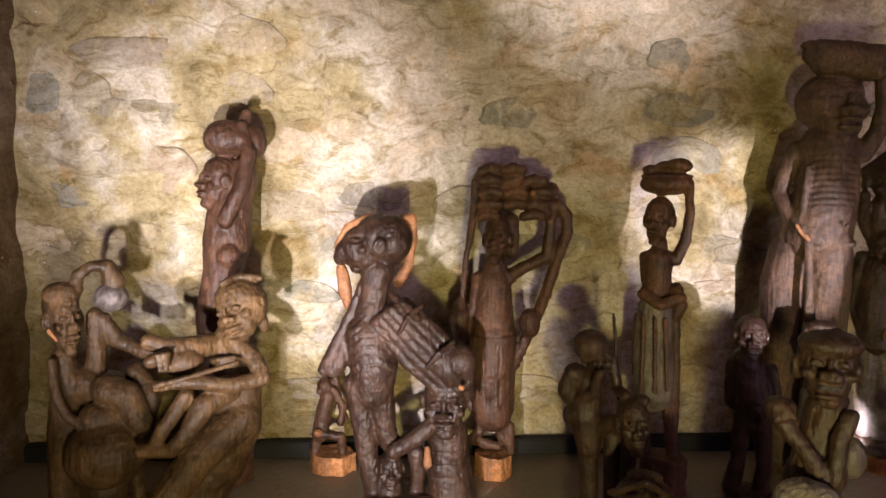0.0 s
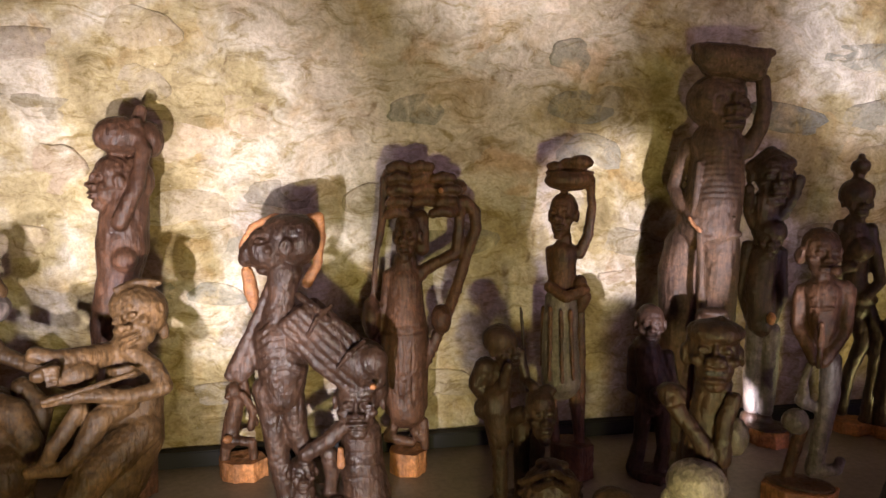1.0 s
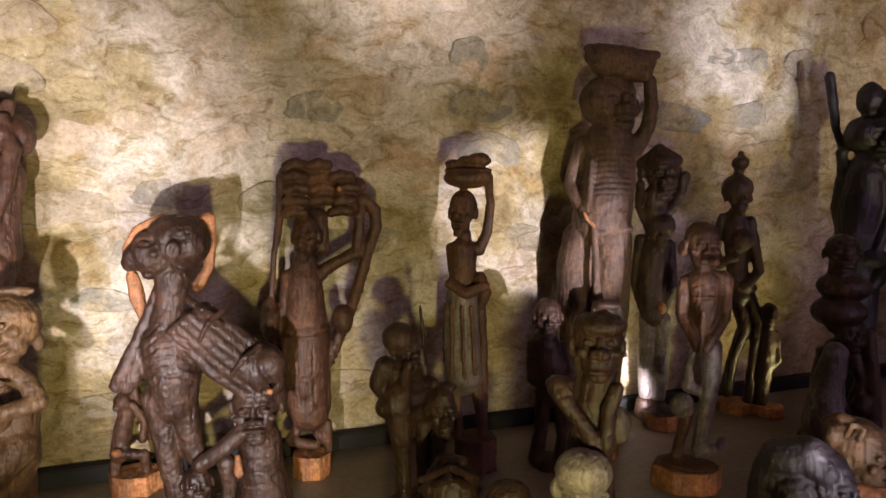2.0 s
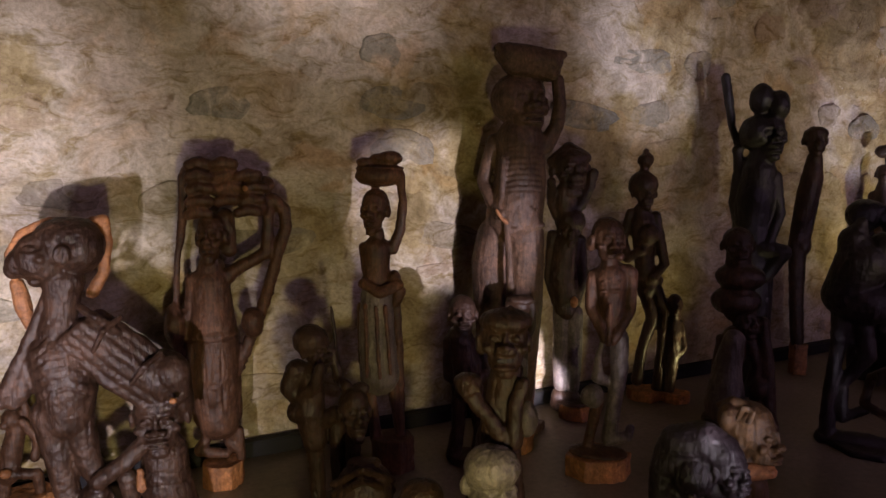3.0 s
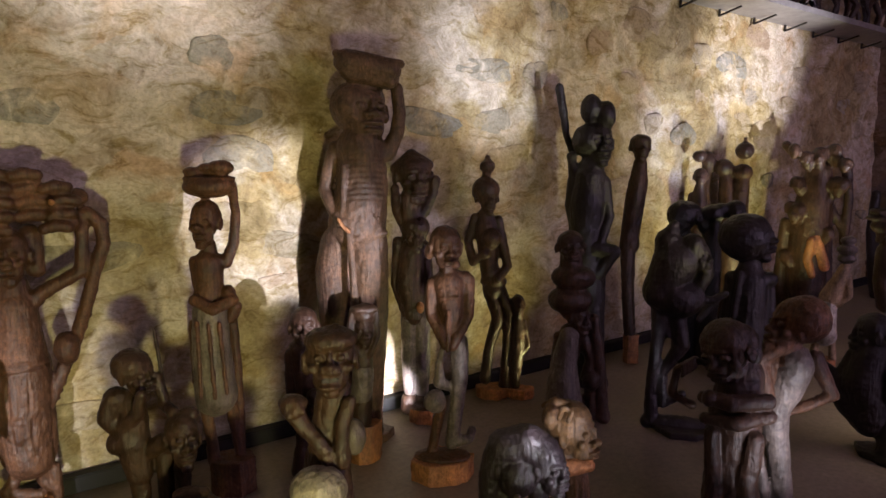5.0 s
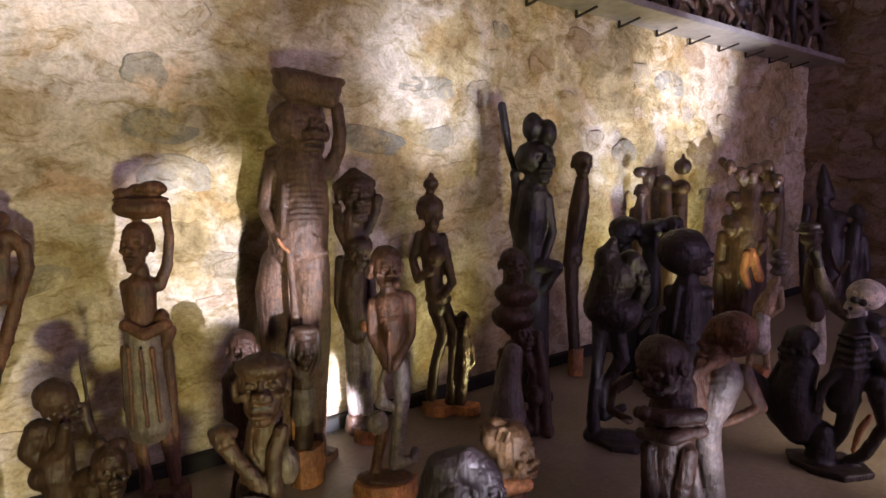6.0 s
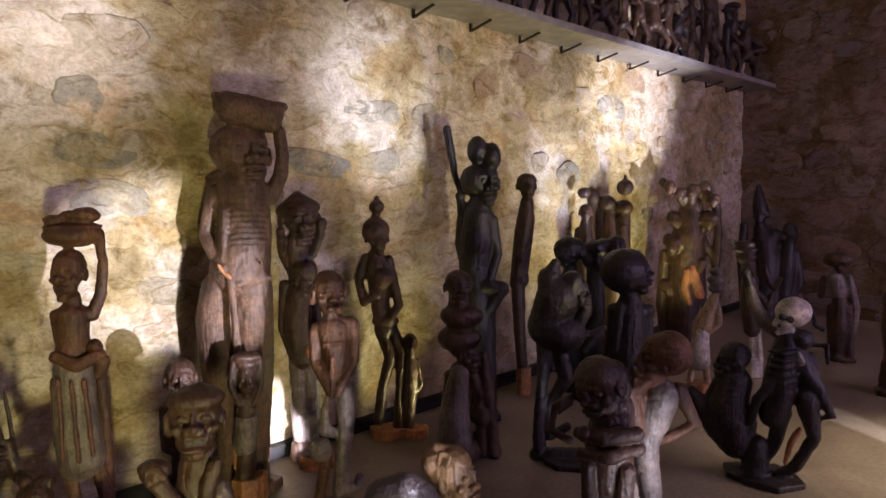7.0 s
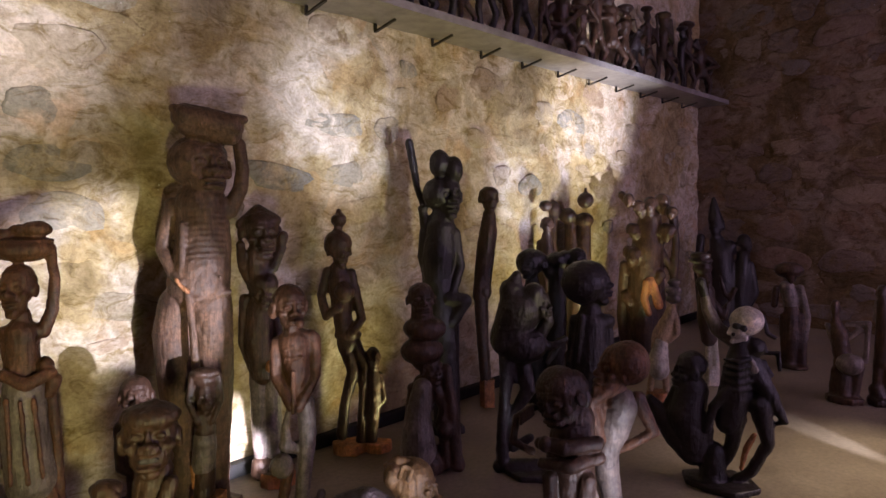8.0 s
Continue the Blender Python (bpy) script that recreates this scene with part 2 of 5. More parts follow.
# unseen wall; its opening is added to let the purple fill in
wall_south = tagged(new("wall_south"), "plain plastered wall with one wide window at dusk", "wall", kind="structure")
box("wall_panel", (LEFT_X - 0.2, -4.6, 0), (1.6, -4.3, TOP), PLASTER, wall_south)
box("wall_panel", (7.8, -4.6, 0), (END_X + 0.2, -4.3, TOP), PLASTER, wall_south)
box("wall_panel", (1.6, -4.6, 0), (7.8, -4.3, 0.7), PLASTER, wall_south)
box("wall_panel", (1.6, -4.6, 3.3), (7.8, -4.3, TOP), PLASTER, wall_south)
tagged(box("floor", (LEFT_X - 0.4, -4.6, -0.2), (END_X + 0.4, 3.3, 0.0), FLOOR), "worn brown concrete floor with a dull sheen", "floor", kind="structure")
tagged(box("ceiling", (LEFT_X - 0.4, -4.6, TOP), (END_X + 0.4, 3.3, TOP + 0.2), PLASTER), "plain off-white plastered ceiling", "ceiling", kind="structure")
tagged(box("baseboard", (LEFT_X, 2.93, 0.002), (END_X, 2.99, 0.075), SKIRT, None, 0.006), "low black skirting along the stone wall", "skirting", kind="structure")

# ---- the wall shelf on its brackets ----
SHELF_Z, SHELF_FRONT = 2.53, 2.64
shelf = tagged(new("wall_shelf"), "long grey steel shelf on small iron brackets under the ceiling", "shelf")
shelf.location = (1.0, WALL_Y, SHELF_Z)


def shelf_bracket(x):
    bm = bmesh.new()
    for (y0, z0), (y1, z1) in (((-0.02, 0.0), (-0.02, -0.055)), ((-0.02, -0.05), (-0.20, -0.012))):
        d = Vector((0, y1 - y0, z1 - z0))
        m = Matrix.Translation((x, (y0 + y1) / 2, (z0 + z1) / 2)) @ d.to_track_quat("Z", "Y").to_matrix().to_4x4() @ Matrix.Diagonal((0.018, 0.012, d.length, 1))
        bmesh.ops.create_cube(bm, size=1, matrix=m)
    me = bpy.data.meshes.new("bracket")
    bm.to_mesh(me)
    bm.free()
    me.materials.append(IRON)
    ob = new("bracket", me)
    ob.parent = shelf
    ob["label"] = "dark iron bracket"


box("board", (0, -0.36, 0), (7.25, 0.0, 0.022), SHELF_PAINT, shelf, 0.003)
box("front_lip", (0, -0.372, -0.002), (7.25, -0.361, 0.045), SHELF_PAINT, shelf, 0.002)
for k in range(14):
    shelf_bracket(0.09 + 0.5135 * k)


# ---- carvings: limbs and lumps grown into one piece of wood each ----
def unit_sphere(u=20, v=12):
    vs = [(0, 0, 1)] + [(math.sin(math.pi * j / v) * math.cos(2 * math.pi * i / u), math.sin(math.pi * j / v) * math.sin(2 * math.pi * i / u), math.cos(math.pi * j / v)) for j in range(1, v) for i in range(u)] + [(0, 0, -1)]
    fs = [(0, 1 + i, 1 + (i + 1) % u) for i in range(u)]
    fs += [(1 + j * u + i, 1 + (j + 1) * u + i, 1 + (j + 1) * u + (i + 1) % u, 1 + j * u + (i + 1) % u) for j in range(v - 2) for i in range(u)]
    k = len(vs) - 1
    fs += [(k, 1 + (v - 2) * u + (i + 1) % u, 1 + (v - 2) * u + i) for i in range(u)]
    return np.array(vs), fs


BALL, BALL_FACES = unit_sphere()


class Carving:
    def __init__(self):
        self.groups, self.grooves = {}, []

    def add(self, verts, faces, m):
        vs, fs, n = self.groups.setdefault(m, ([], [], [0]))
        vs.append(np.asarray(verts, float))
        fs.extend(tuple(i + n[0] for i in f) for f in faces)
        n[0] += len(verts)

    def ball(self, at, radii, tilt=0.0, m=0, turn=None):
        turn = turn if turn is not None else Euler((0, radians(tilt), 0)).to_matrix()
        self.add((BALL * radii) @ np.array(turn).T + at, BALL_FACES, m)

    def limb(self, *joints, m=0):
        for x, y, z, r in joints:
            self.ball((x, y, z), (r, r, r), m=m)
        for a, b in zip(joints, joints[1:]):
            p, q = Vector(a[:3]), Vector(b[:3])
            if (q - p).length < 1e-5:
                continue
            turn = np.array((q - p).to_track_quat("Z", "Y").to_matrix()).T
            ring = np.array([(math.cos(2 * math.pi * i / 20), math.sin(2 * math.pi * i / 20), 0) for i in range(20)])
            self.add(np.concatenate([ring * a[3] @ turn + a[:3], ring * b[3] @ turn + b[:3]]),
                     [(i, (i + 1) % 20, 20 + (i + 1) % 20, 20 + i) for i in range(20)] + [tuple(range(19, -1, -1)), tuple(range(20, 40))], m)

    def slab(self, at, radius, low, high, n=9, m=0):
        """A rough-hewn block."""
        ring = [(at[0] + radius * (0.9 + 0.13 * math.sin(5 * i + radius * 90)) * math.cos(2 * math.pi * (i + 0.5) / n),
                 at[1] + radius * 0.85 * (0.9 + 0.13 * math.cos(4 * i + radius * 70)) * math.sin(2 * math.pi * (i + 0.5) / n)) for i in range(n)]
        self.add([(*p, low) for p in ring] + [(*p, high) for p in ring],
                 [(i, (i + 1) % n, n + (i + 1) % n, n + i) for i in range(n)] + [tuple(range(n - 1, -1, -1)), tuple(range(n, 2 * n))], m)

    def groove(self, at, radii, depth, turn=None, kind="pit"):
        """A cut into the finished surface: a pit, a ring round an eye, or tight curls of hair."""
        self.grooves.append((np.array(at), np.array(radii), depth, np.array(turn if turn is not None else Matrix.Identity(3)), kind))

    def seam(self, *joints, wide=0.006, depth=0.004):
        """A knife line along the surface, through points on it."""
        for a, b in zip(joints, joints[1:]):
            p, q = Vector(a), Vector(b)
            along = (q - p).normalized()
            side = along.cross(Vector((0, 1, 0))).normalized()
            turn = Matrix((side, side.cross(along), along)).transposed()
            self.groove((p + q) / 2, (wide, wide * 5, (q - p).length * 0.62), depth, turn)

    def head(self, at, a, h, yaw=0.0, pitch=0.0, roll=0.0, mouth=0.0, m=0, hair=True):
        """a: half width, h: half height; it looks to -y turned by yaw towards +x."""
        turn = Euler((0, radians(roll), 0)).to_matrix() @ Euler((radians(-pitch), 0, radians(yaw))).to_matrix()
        d = max(a, 0.8 * h)

        def put(x, y, z):
            return np.array(turn @ Vector((x * a, y * d, z * h))) + at

        def lump(x, y, z, rx, ry, rz, k=m):
            self.ball(put(x, y, z), (rx * a, ry * d, rz * h), m=k, turn=turn)

        def cut(x, y, z, rx, ry, rz, depth, kind="pit"):
            self.groove(put(x, y, z), (rx * a, ry * d, rz * h), depth * d, turn, kind)

        lump(0, 0.16, 0.34, 0.88, 0.86, 0.66)
        lump(0, -0.06, 0.06, 0.82, 0.62, 0.66)
        lump(0, -0.30, -0.40, 0.64, 0.54, 0.52)
        lump(0, -0.58, -0.84, 0.34, 0.24, 0.17)
        # brow, nose and nostrils
        lump(0, -0.58, 0.34, 0.52, 0.16, 0.13)
        lump(0, -0.76, 0.08, 0.12, 0.14, 0.26)
        lump(0, -0.92, -0.10, 0.18, 0.17, 0.13)
        for s in (-1, 1):
            lump(s * 0.22, -0.84, -0.14, 0.14, 0.14, 0.10)
            lump(s * 0.38, -0.62, 0.13, 0.20, 0.12, 0.095)
            cut(s * 0.38, -0.68, 0.13, 0.30, 0.36, 0.17, 0.055, "ring")
            cut(s * 0.38, -0.74, 0.12, 0.19, 0.20, 0.022, 0.05)
            lump(s * 0.56, -0.48, -0.16, 0.23, 0.19, 0.15)
            cut(s * 0.36, -0.72, -0.26, 0.07, 0.26, 0.20, 0.035)
            cut(s * 0.14, -0.98, -0.22, 0.07, 0.12, 0.05, 0.06)
            lump(s * 0.93, 0.08, -0.02, 0.12, 0.24, 0.29)
            cut(s * 1.03, 0.02, -0.02, 0.14, 0.13, 0.17, 0.07)
        gap = 0.055 + 0.12 * mouth
        lump(0, -0.80, -0.45 + gap, 0.44, 0.22, 0.075)
        lump(0, -0.76, -0.49 - gap, 0.40, 0.23, 0.08)
        # the shade inside an open mouth is put in as a black lump
        if mouth:
            lump(0, -0.78, -0.47, 0.36, 0.06, 0.12, 4)
        else:
            cut(0, -0.96, -0.47, 0.46, 0.30, 0.035, 0.11)
        cut(0, -0.86, -0.68, 0.30, 0.2, 0.06, 0.05)
        for z in (0.50, 0.60):
            cut(0, -0.62, z, 0.5, 0.3, 0.018, 0.03)
        if hair:
            cut(0, 0.34, 0.62, 1.05, 0.86, 0.62, 0.045, "curl")

    def done(self, m, wood_material, label, category="statue"):
        coords, polys, index = [], [], []
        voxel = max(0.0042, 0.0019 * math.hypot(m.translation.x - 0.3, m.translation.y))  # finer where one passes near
        count = 0
        for k, (vs, fs, _) in sorted(self.groups.items()):
            raw = bpy.data.meshes.new("raw")
            raw.from_pydata([tuple(v) for v in np.concatenate(vs)], [], fs)
            ob = new("raw", raw)
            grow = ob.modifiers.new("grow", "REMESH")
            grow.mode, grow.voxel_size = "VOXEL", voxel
            soft = ob.modifiers.new("soft", "SMOOTH")
            soft.factor, soft.iterations = 0.5, 1
            got = ob.evaluated_get(bpy.context.evaluated_depsgraph_get()).to_mesh()
            co = np.empty(len(got.vertices) * 3)
            got.vertices.foreach_get("co", co)
            no = np.empty(len(got.vertices) * 3)
            got.vertices.foreach_get("normal", no)
            co, no = co.reshape(-1, 3), no.reshape(-1, 3)
            # cut features, then knife marks and a little unevenness
            inward = np.zeros(len(co))
            for at, radii, depth, turn, kind in self.grooves:
                near = np.nonzero(np.max(np.abs(co - at), axis=1) < max(radii))[0]
                if not len(near):
                    continue
                r = np.linalg.norm((co[near] - at) @ turn / radii, axis=1)
                if kind == "pit":
                    inward[near] += depth * np.clip(1 - r * r, 0, 1)
                elif kind == "ring":
                    inward[near] += depth * np.exp(-((r - 0.82) / 0.16) ** 2)
                else:
                    inside = near[r < 1]
                    inward[inside] += depth * np.array([abs(noise.noise(Vector(p) * 75.0)) for p in co[inside]])
            wave = np.array([noise.noise(Vector(p) * 21.0) + 0.55 * noise.noise(Vector(p) * 66.0) for p in co])
            folds = np.array([noise.noise(Vector((p[0] * 42.0, p[1] * 42.0, p[2] * 10.0))) for p in co])
            facet = np.array([noise.cell(Vector((p[0] * 55.0, p[1] * 55.0, p[2] * 26.0 + 3.0 * p[0]))) for p in co])
            lines = -np.maximum(0.0, 0.16 - np.abs(folds)) / 0.16
            co = co + no * (wave * 0.0030 + lines * 0.0018 + facet * 0.0007 - inward)[:, None]
            coords.append(co)
            polys += [tuple(count + i for i in p.vertices) for p in got.polygons]
            index += [k] * (len(polys) - len(index))
            count += len(co)
            bpy.data.objects.remove(ob)
            bpy.data.meshes.remove(raw)
        ob = mesh_object("statue", np.concatenate(coords), polys, [wood_material, RAW, BONE, ASH, BLACK], None, True, index)
        ob.matrix_world = m
        return tagged(ob, label, category, "carved wooden statues")


# ---- the carved statues on the floor ----
b = Carving()
b.head((-0.075, 0, 0.761), 0.063, 0.122, yaw=22, pitch=0, roll=0, hair=False)
b.ball((-0.078, 0, 0.849), (0.061, 0.054, 0.047))
b.limb((-0.037, 0, 0.866, 0.028), (-0.025, 0, 0.913, 0.02), (0.015, 0, 0.945, 0.018), (0.068, 0, 0.944, 0.026), (0.087, 0, 0.882, 0.041))
b.ball((0.077, 0, 0.83), (0.057, 0.056, 0.055), m=3)
b.limb((-0.116, -0.1, 0.745, 0.008), (-0.094, -0.1, 0.709, 0.007), m=1)
b.limb((0.023, 0, 0.769, 0.028), (0.025, 0, 0.641, 0.034), (0.013, 0, 0.518, 0.037))
b.limb((0.047, 0, 0.75, 0.028), (0.091, 0, 0.671, 0.029), (0.165, -0.05, 0.632, 0.025), (0.211, -0.08, 0.634, 0.027))
b.limb((-0.08, 0, 0.629, 0.04), (-0.071, 0, 0.51, 0.056), (-0.085, 0, 0.368, 0.056), (-0.098, 0, 0.184, 0.048), (-0.098, 0, 0.03, 0.048))
b.limb((-0.112, -0.05, 0.629, 0.017), (-0.103, -0.08, 0.518, 0.017), (-0.078, -0.1, 0.451, 0.017), (-0.036, -0.12, 0.409, 0.015))
b.limb((-0.018, 0, 0.523, 0.064), (0.061, 0, 0.49, 0.07), (0.067, 0, 0.384, 0.082))
b.ball((0.042, -0.1, 0.298), (0.139, 0.133, 0.127))
b.limb((0.008, -0.1, 0.422, 0.055), (0.091, -0.1, 0.417, 0.056))
b.limb((0.051, -0.08, 0.515, 0.056), (0.11, -0.12, 0.497, 0.051), (0.147, -0.14, 0.395, 0.044), (0.134, -0.12, 0.287, 0.032))
b.limb((0.144, -0.04, 0.557, 0.035), (0.195, -0.08, 0.477, 0.035), (0.167, -0.1, 0.353, 0.028))
b.limb((0.131, -0.08, 0.231, 0.024), (0.142, -0.08, 0.096, 0.023), (0.142, -0.08, 0.03, 0.023))
b.limb((0.031, 0, 0.134, 0.083), (0.028, 0, 0.049, 0.075), (0.028, 0, 0.03, 0.075))
b.slab((0.06, 0), 0.16, 0, 0.05, n=9, m=0)
b.done(pose(-1.067, 2.4, 0, 0, 0, 25.4), WARM,
       "carved old man with a gourd pipe and a round pot")

b = Carving()
b.head((0.06, 0, 0.791), 0.095, 0.113, yaw=-38, pitch=8, roll=-28, hair=False)
b.ball((0.095, 0, 0.805), (0.065, 0.075, 0.085))
b.ball((0.141, 0, 0.736), (0.018, 0.027, 0.035))
b.limb((0, 0, 0.887, 0.012), (0.064, 0, 0.909, 0.014), (0.132, 0, 0.902, 0.012))
b.limb((0.027, 0, 0.69, 0.057), (0.01, 0, 0.604, 0.057), (0.027, 0, 0.498, 0.082))
b.limb((0.057, 0, 0.517, 0.078), (0.028, 0, 0.372, 0.103), (-0.027, 0, 0.241, 0.102), (-0.093, 0, 0.123, 0.094), (-0.093, 0, 0.03, 0.094))
b.limb((0.034, -0.05, 0.688, 0.034), (0.106, -0.1, 0.627, 0.032), (0.13, -0.13, 0.573, 0.029), (0.035, -0.15, 0.559, 0.027), (-0.116, -0.16, 0.588, 0.024), (-0.192, -0.17, 0.583, 0.016))
b.limb((-0.166, -0.18, 0.602, 0.007), (-0.212, -0.19, 0.598, 0.006))
b.limb((-0.166, -0.18, 0.589, 0.007), (-0.212, -0.19, 0.587, 0.006))
b.limb((-0.166, -0.18, 0.576, 0.007), (-0.212, -0.19, 0.576, 0.006))
b.ball((-0.132, -0.08, 0.637), (0.073, 0.061, 0.05))
b.limb((-0.206, -0.2, 0.593, 0.009), (-0.079, -0.2, 0.619, 0.009), (0.045, -0.17, 0.642, 0.009))
b.limb((-0.233, -0.1, 0.715, 0.026), (-0.185, -0.1, 0.7, 0.028), (-0.1, -0.06, 0.678, 0.039), (-0.017, 0, 0.668, 0.044))
b.limb((-0.219, -0.16, 0.665, 0.024), (-0.182, -0.15, 0.678, 0.022))
b.limb((-0.202, -0.19, 0.689, 0.008), (-0.168, -0.18, 0.688, 0.008))
b.limb((-0.2, -0.19, 0.673, 0.008), (-0.169, -0.18, 0.671, 0.008))
b.limb((-0.197, -0.19, 0.656, 0.008), (-0.169, -0.18, 0.655, 0.008))
b.limb((-0.194, -0.19, 0.639, 0.008), (-0.17, -0.18, 0.638, 0.008))
b.limb((0.007, -0.1, 0.531, 0.051), (-0.062, -0.15, 0.499, 0.04), (-0.117, -0.16, 0.411, 0.03), (-0.171, -0.15, 0.352, 0.024), (-0.261, -0.14, 0.359, 0.02))
b.limb((0.053, -0.05, 0.408, 0.069), (-0.089, -0.12, 0.309, 0.065), (-0.183, -0.14, 0.193, 0.057), (-0.183, -0.14, 0.03, 0.057))
b.limb((-0.119, -0.12, 0.53, 0.027), (-0.19, -0.14, 0.428, 0.024), (-0.231, -0.13, 0.351, 0.022))
b.seam((0.005, -0.16, 0.442), (-0.101, -0.24, 0.36), (-0.186, -0.26, 0.269), wide=0.008, depth=0.008)
b.slab((-0.09, -0.03), 0.13, 0, 0.05, n=9, m=0)
b.done(pose(-0.595, 2.38, 0, 0, 0, 15.4), WARM,
       "carved crouching man with a large upturned face and folded arms")

b = Carving()
b.ball((0.014, 0, 1.419), (0.095, 0.085, 0.075))
b.ball((0.114, 0, 1.408), (0.055, 0.063, 0.071))
b.limb((0.092, -0, 1.52, 0.021), (0.075, 0, 1.475, 0.025))
b.head((-0.02, -0, 1.247), 0.091, 0.105, yaw=-78)
b.ball((0.06, -0, 1.252), (0.069, 0.08, 0.092))
b.limb((0.031, -0, 1.195, 0.078), (0.013, 0, 1.092, 0.092), (0.005, -0, 1, 0.097), (-0.013, -0, 0.885, 0.078))
b.limb((-0.002, -0.1, 1.097, 0.031), (0.057, -0.1, 1.219, 0.029), (0.093, -0.07, 1.363, 0.027), (0.07, -0.04, 1.471, 0.02))
b.ball((0.01, -0.08, 0.957), (0.045, 0.047, 0.049))
b.limb((-0.013, -0, 0.885, 0.078), (-0.05, -0, 0.7, 0.074), (-0.032, 0, 0.485, 0.084), (-0.017, -0, 0.17, 0.099))
b.limb((-0.064, -0, 0.84, 0.028), (-0.089, 0, 0.702, 0.023), (-0.07, -0, 0.56, 0.023))
b.slab((-0.019, -0), 0.119, 0, 0.182, n=8)
b.done(pose(-0.672, 2.74, 0, 0, 0, 14.9), BROWN,
       "tall carved totem of a head carrying a round water pot")

b = Carving()
b.head((-0.056, 0, 1.02), 0.106, 0.115, yaw=-84, pitch=4)
b.limb((-0.106, 0, 1.002, 0.081), (-0.157, 0, 0.99, 0.051), (-0.182, 0, 0.968, 0.03))
b.ball((-0.186, -0.01, 0.969), (0.017, 0.018, 0.019))
b.ball((-0.001, 0, 1.035), (0.085, 0.091, 0.098))
b.limb((-0.187, 0.03, 0.935, 0.013), (-0.197, 0.03, 1.017, 0.013), (-0.163, 0.03, 1.081, 0.015), (-0.076, 0.03, 1.12, 0.015), (0.021, 0.03, 1.112, 0.013), (0.081, 0.03, 1.117, 0.019), (0.087, 0.03, 1.043, 0.019), (0.071, 0.03, 0.935, 0.019), (0.034, 0.03, 0.869, 0.022), m=1)
b.limb((-0.186, 0.05, 0.915, 0.022), (-0.171, 0.05, 0.834, 0.028), (-0.159, 0.05, 0.767, 0.015), m=1)
b.limb((-0.047, 0, 0.917, 0.064), (-0.06, 0, 0.831, 0.051), (-0.075, 0, 0.744, 0.064))
b.limb((-0.09, 0, 0.895, 0.017), (-0.153, 0, 0.744, 0.019), (-0.201, 0, 0.64, 0.021), (-0.231, 0, 0.57, 0.03), (-0.248, 0, 0.538, 0.024))
b.limb((-0.052, -0.064, 0.731, 0.023), (0.06, -0.064, 0.592, 0.029), (0.191, -0.064, 0.468, 0.023))
b.limb((-0.03, -0.077, 0.749, 0.023), (0.083, -0.077, 0.615, 0.028), (0.21, -0.077, 0.491, 0.023))
b.limb((-0.01, -0.089, 0.766, 0.023), (0.106, -0.089, 0.638, 0.028), (0.228, -0.089, 0.513, 0.023))
b.limb((0.011, -0.098, 0.782, 0.023), (0.128, -0.098, 0.66, 0.028), (0.246, -0.098, 0.534, 0.023))
b.limb((0.032, -0.086, 0.794, 0.023), (0.152, -0.086, 0.676, 0.028), (0.267, -0.086, 0.549, 0.023))
b.limb((0.053, -0.073, 0.807, 0.023), (0.176, -0.073, 0.693, 0.028), (0.288, -0.073, 0.564, 0.023))
b.limb((0.021, -0.06, 0.755, 0.055), (0.234, -0.06, 0.549, 0.064))
b.limb((0.264, -0.08, 0.586, 0.063), (0.28, -0.08, 0.517, 0.042))
b.limb((0, -0.11, 0.849, 0.014), (0.048, -0.15, 0.819, 0.014), (0.103, -0.1, 0.75, 0.014))
b.limb((0.033, -0.13, 0.707, 0.01), (0.064, -0.16, 0.771, 0.01), (0.115, -0.11, 0.803, 0.01))
b.limb((0.136, -0.13, 0.581, 0.01), (0.179, -0.16, 0.641, 0.01), (0.232, -0.11, 0.667, 0.01))
b.ball((0.259, -0.17, 0.515), (0.014, 0.014, 0.014), m=1)
b.ball((-0.075, 0, 0.674), (0.095, 0.09, 0.086))
b.limb((-0.075, 0, 0.657, 0.093), (-0.06, 0, 0.557, 0.095), (-0.064, 0, 0.458, 0.078))
b.seam((-0.144, -0.02, 0.714), (-0.102, -0.1, 0.752), (-0.045, -0.11, 0.758), (0.017, -0.03, 0.723), wide=0.007, depth=0.005)
b.seam((-0.15, -0.02, 0.677), (-0.102, -0.1, 0.716), (-0.045, -0.11, 0.722), (0.017, -0.03, 0.687), wide=0.007, depth=0.005)
b.seam((-0.157, -0.02, 0.64), (-0.103, -0.1, 0.681), (-0.045, -0.11, 0.687), (0.017, -0.03, 0.65), wide=0.007, depth=0.005)
b.seam((-0.151, -0.02, 0.603), (-0.103, -0.1, 0.645), (-0.045, -0.11, 0.651), (0.017, -0.03, 0.613), wide=0.007, depth=0.005)
b.seam((-0.144, -0.02, 0.566), (-0.103, -0.1, 0.609), (-0.045, -0.11, 0.615), (0.018, -0.03, 0.576), wide=0.007, depth=0.005)
b.seam((-0.138, -0.02, 0.529), (-0.103, -0.1, 0.573), (-0.045, -0.11, 0.579), (0.018, -0.03, 0.538), wide=0.007, depth=0.005)
b.limb((-0.167, 0, 0.657, 0.026), (-0.192, 0, 0.57, 0.037), (-0.214, 0, 0.537, 0.03))
b.limb((-0.124, 0, 0.481, 0.052), (-0.097, 0, 0.301, 0.044), (-0.075, 0, 0.142, 0.04), (-0.06, 0, 0.027, 0.035), (-0.06, 0, 0.03, 0.035))
b.limb((-0.038, 0, 0.435, 0.057), (-0.016, 0, 0.3, 0.044), (0.015, 0, 0.213, 0.035))
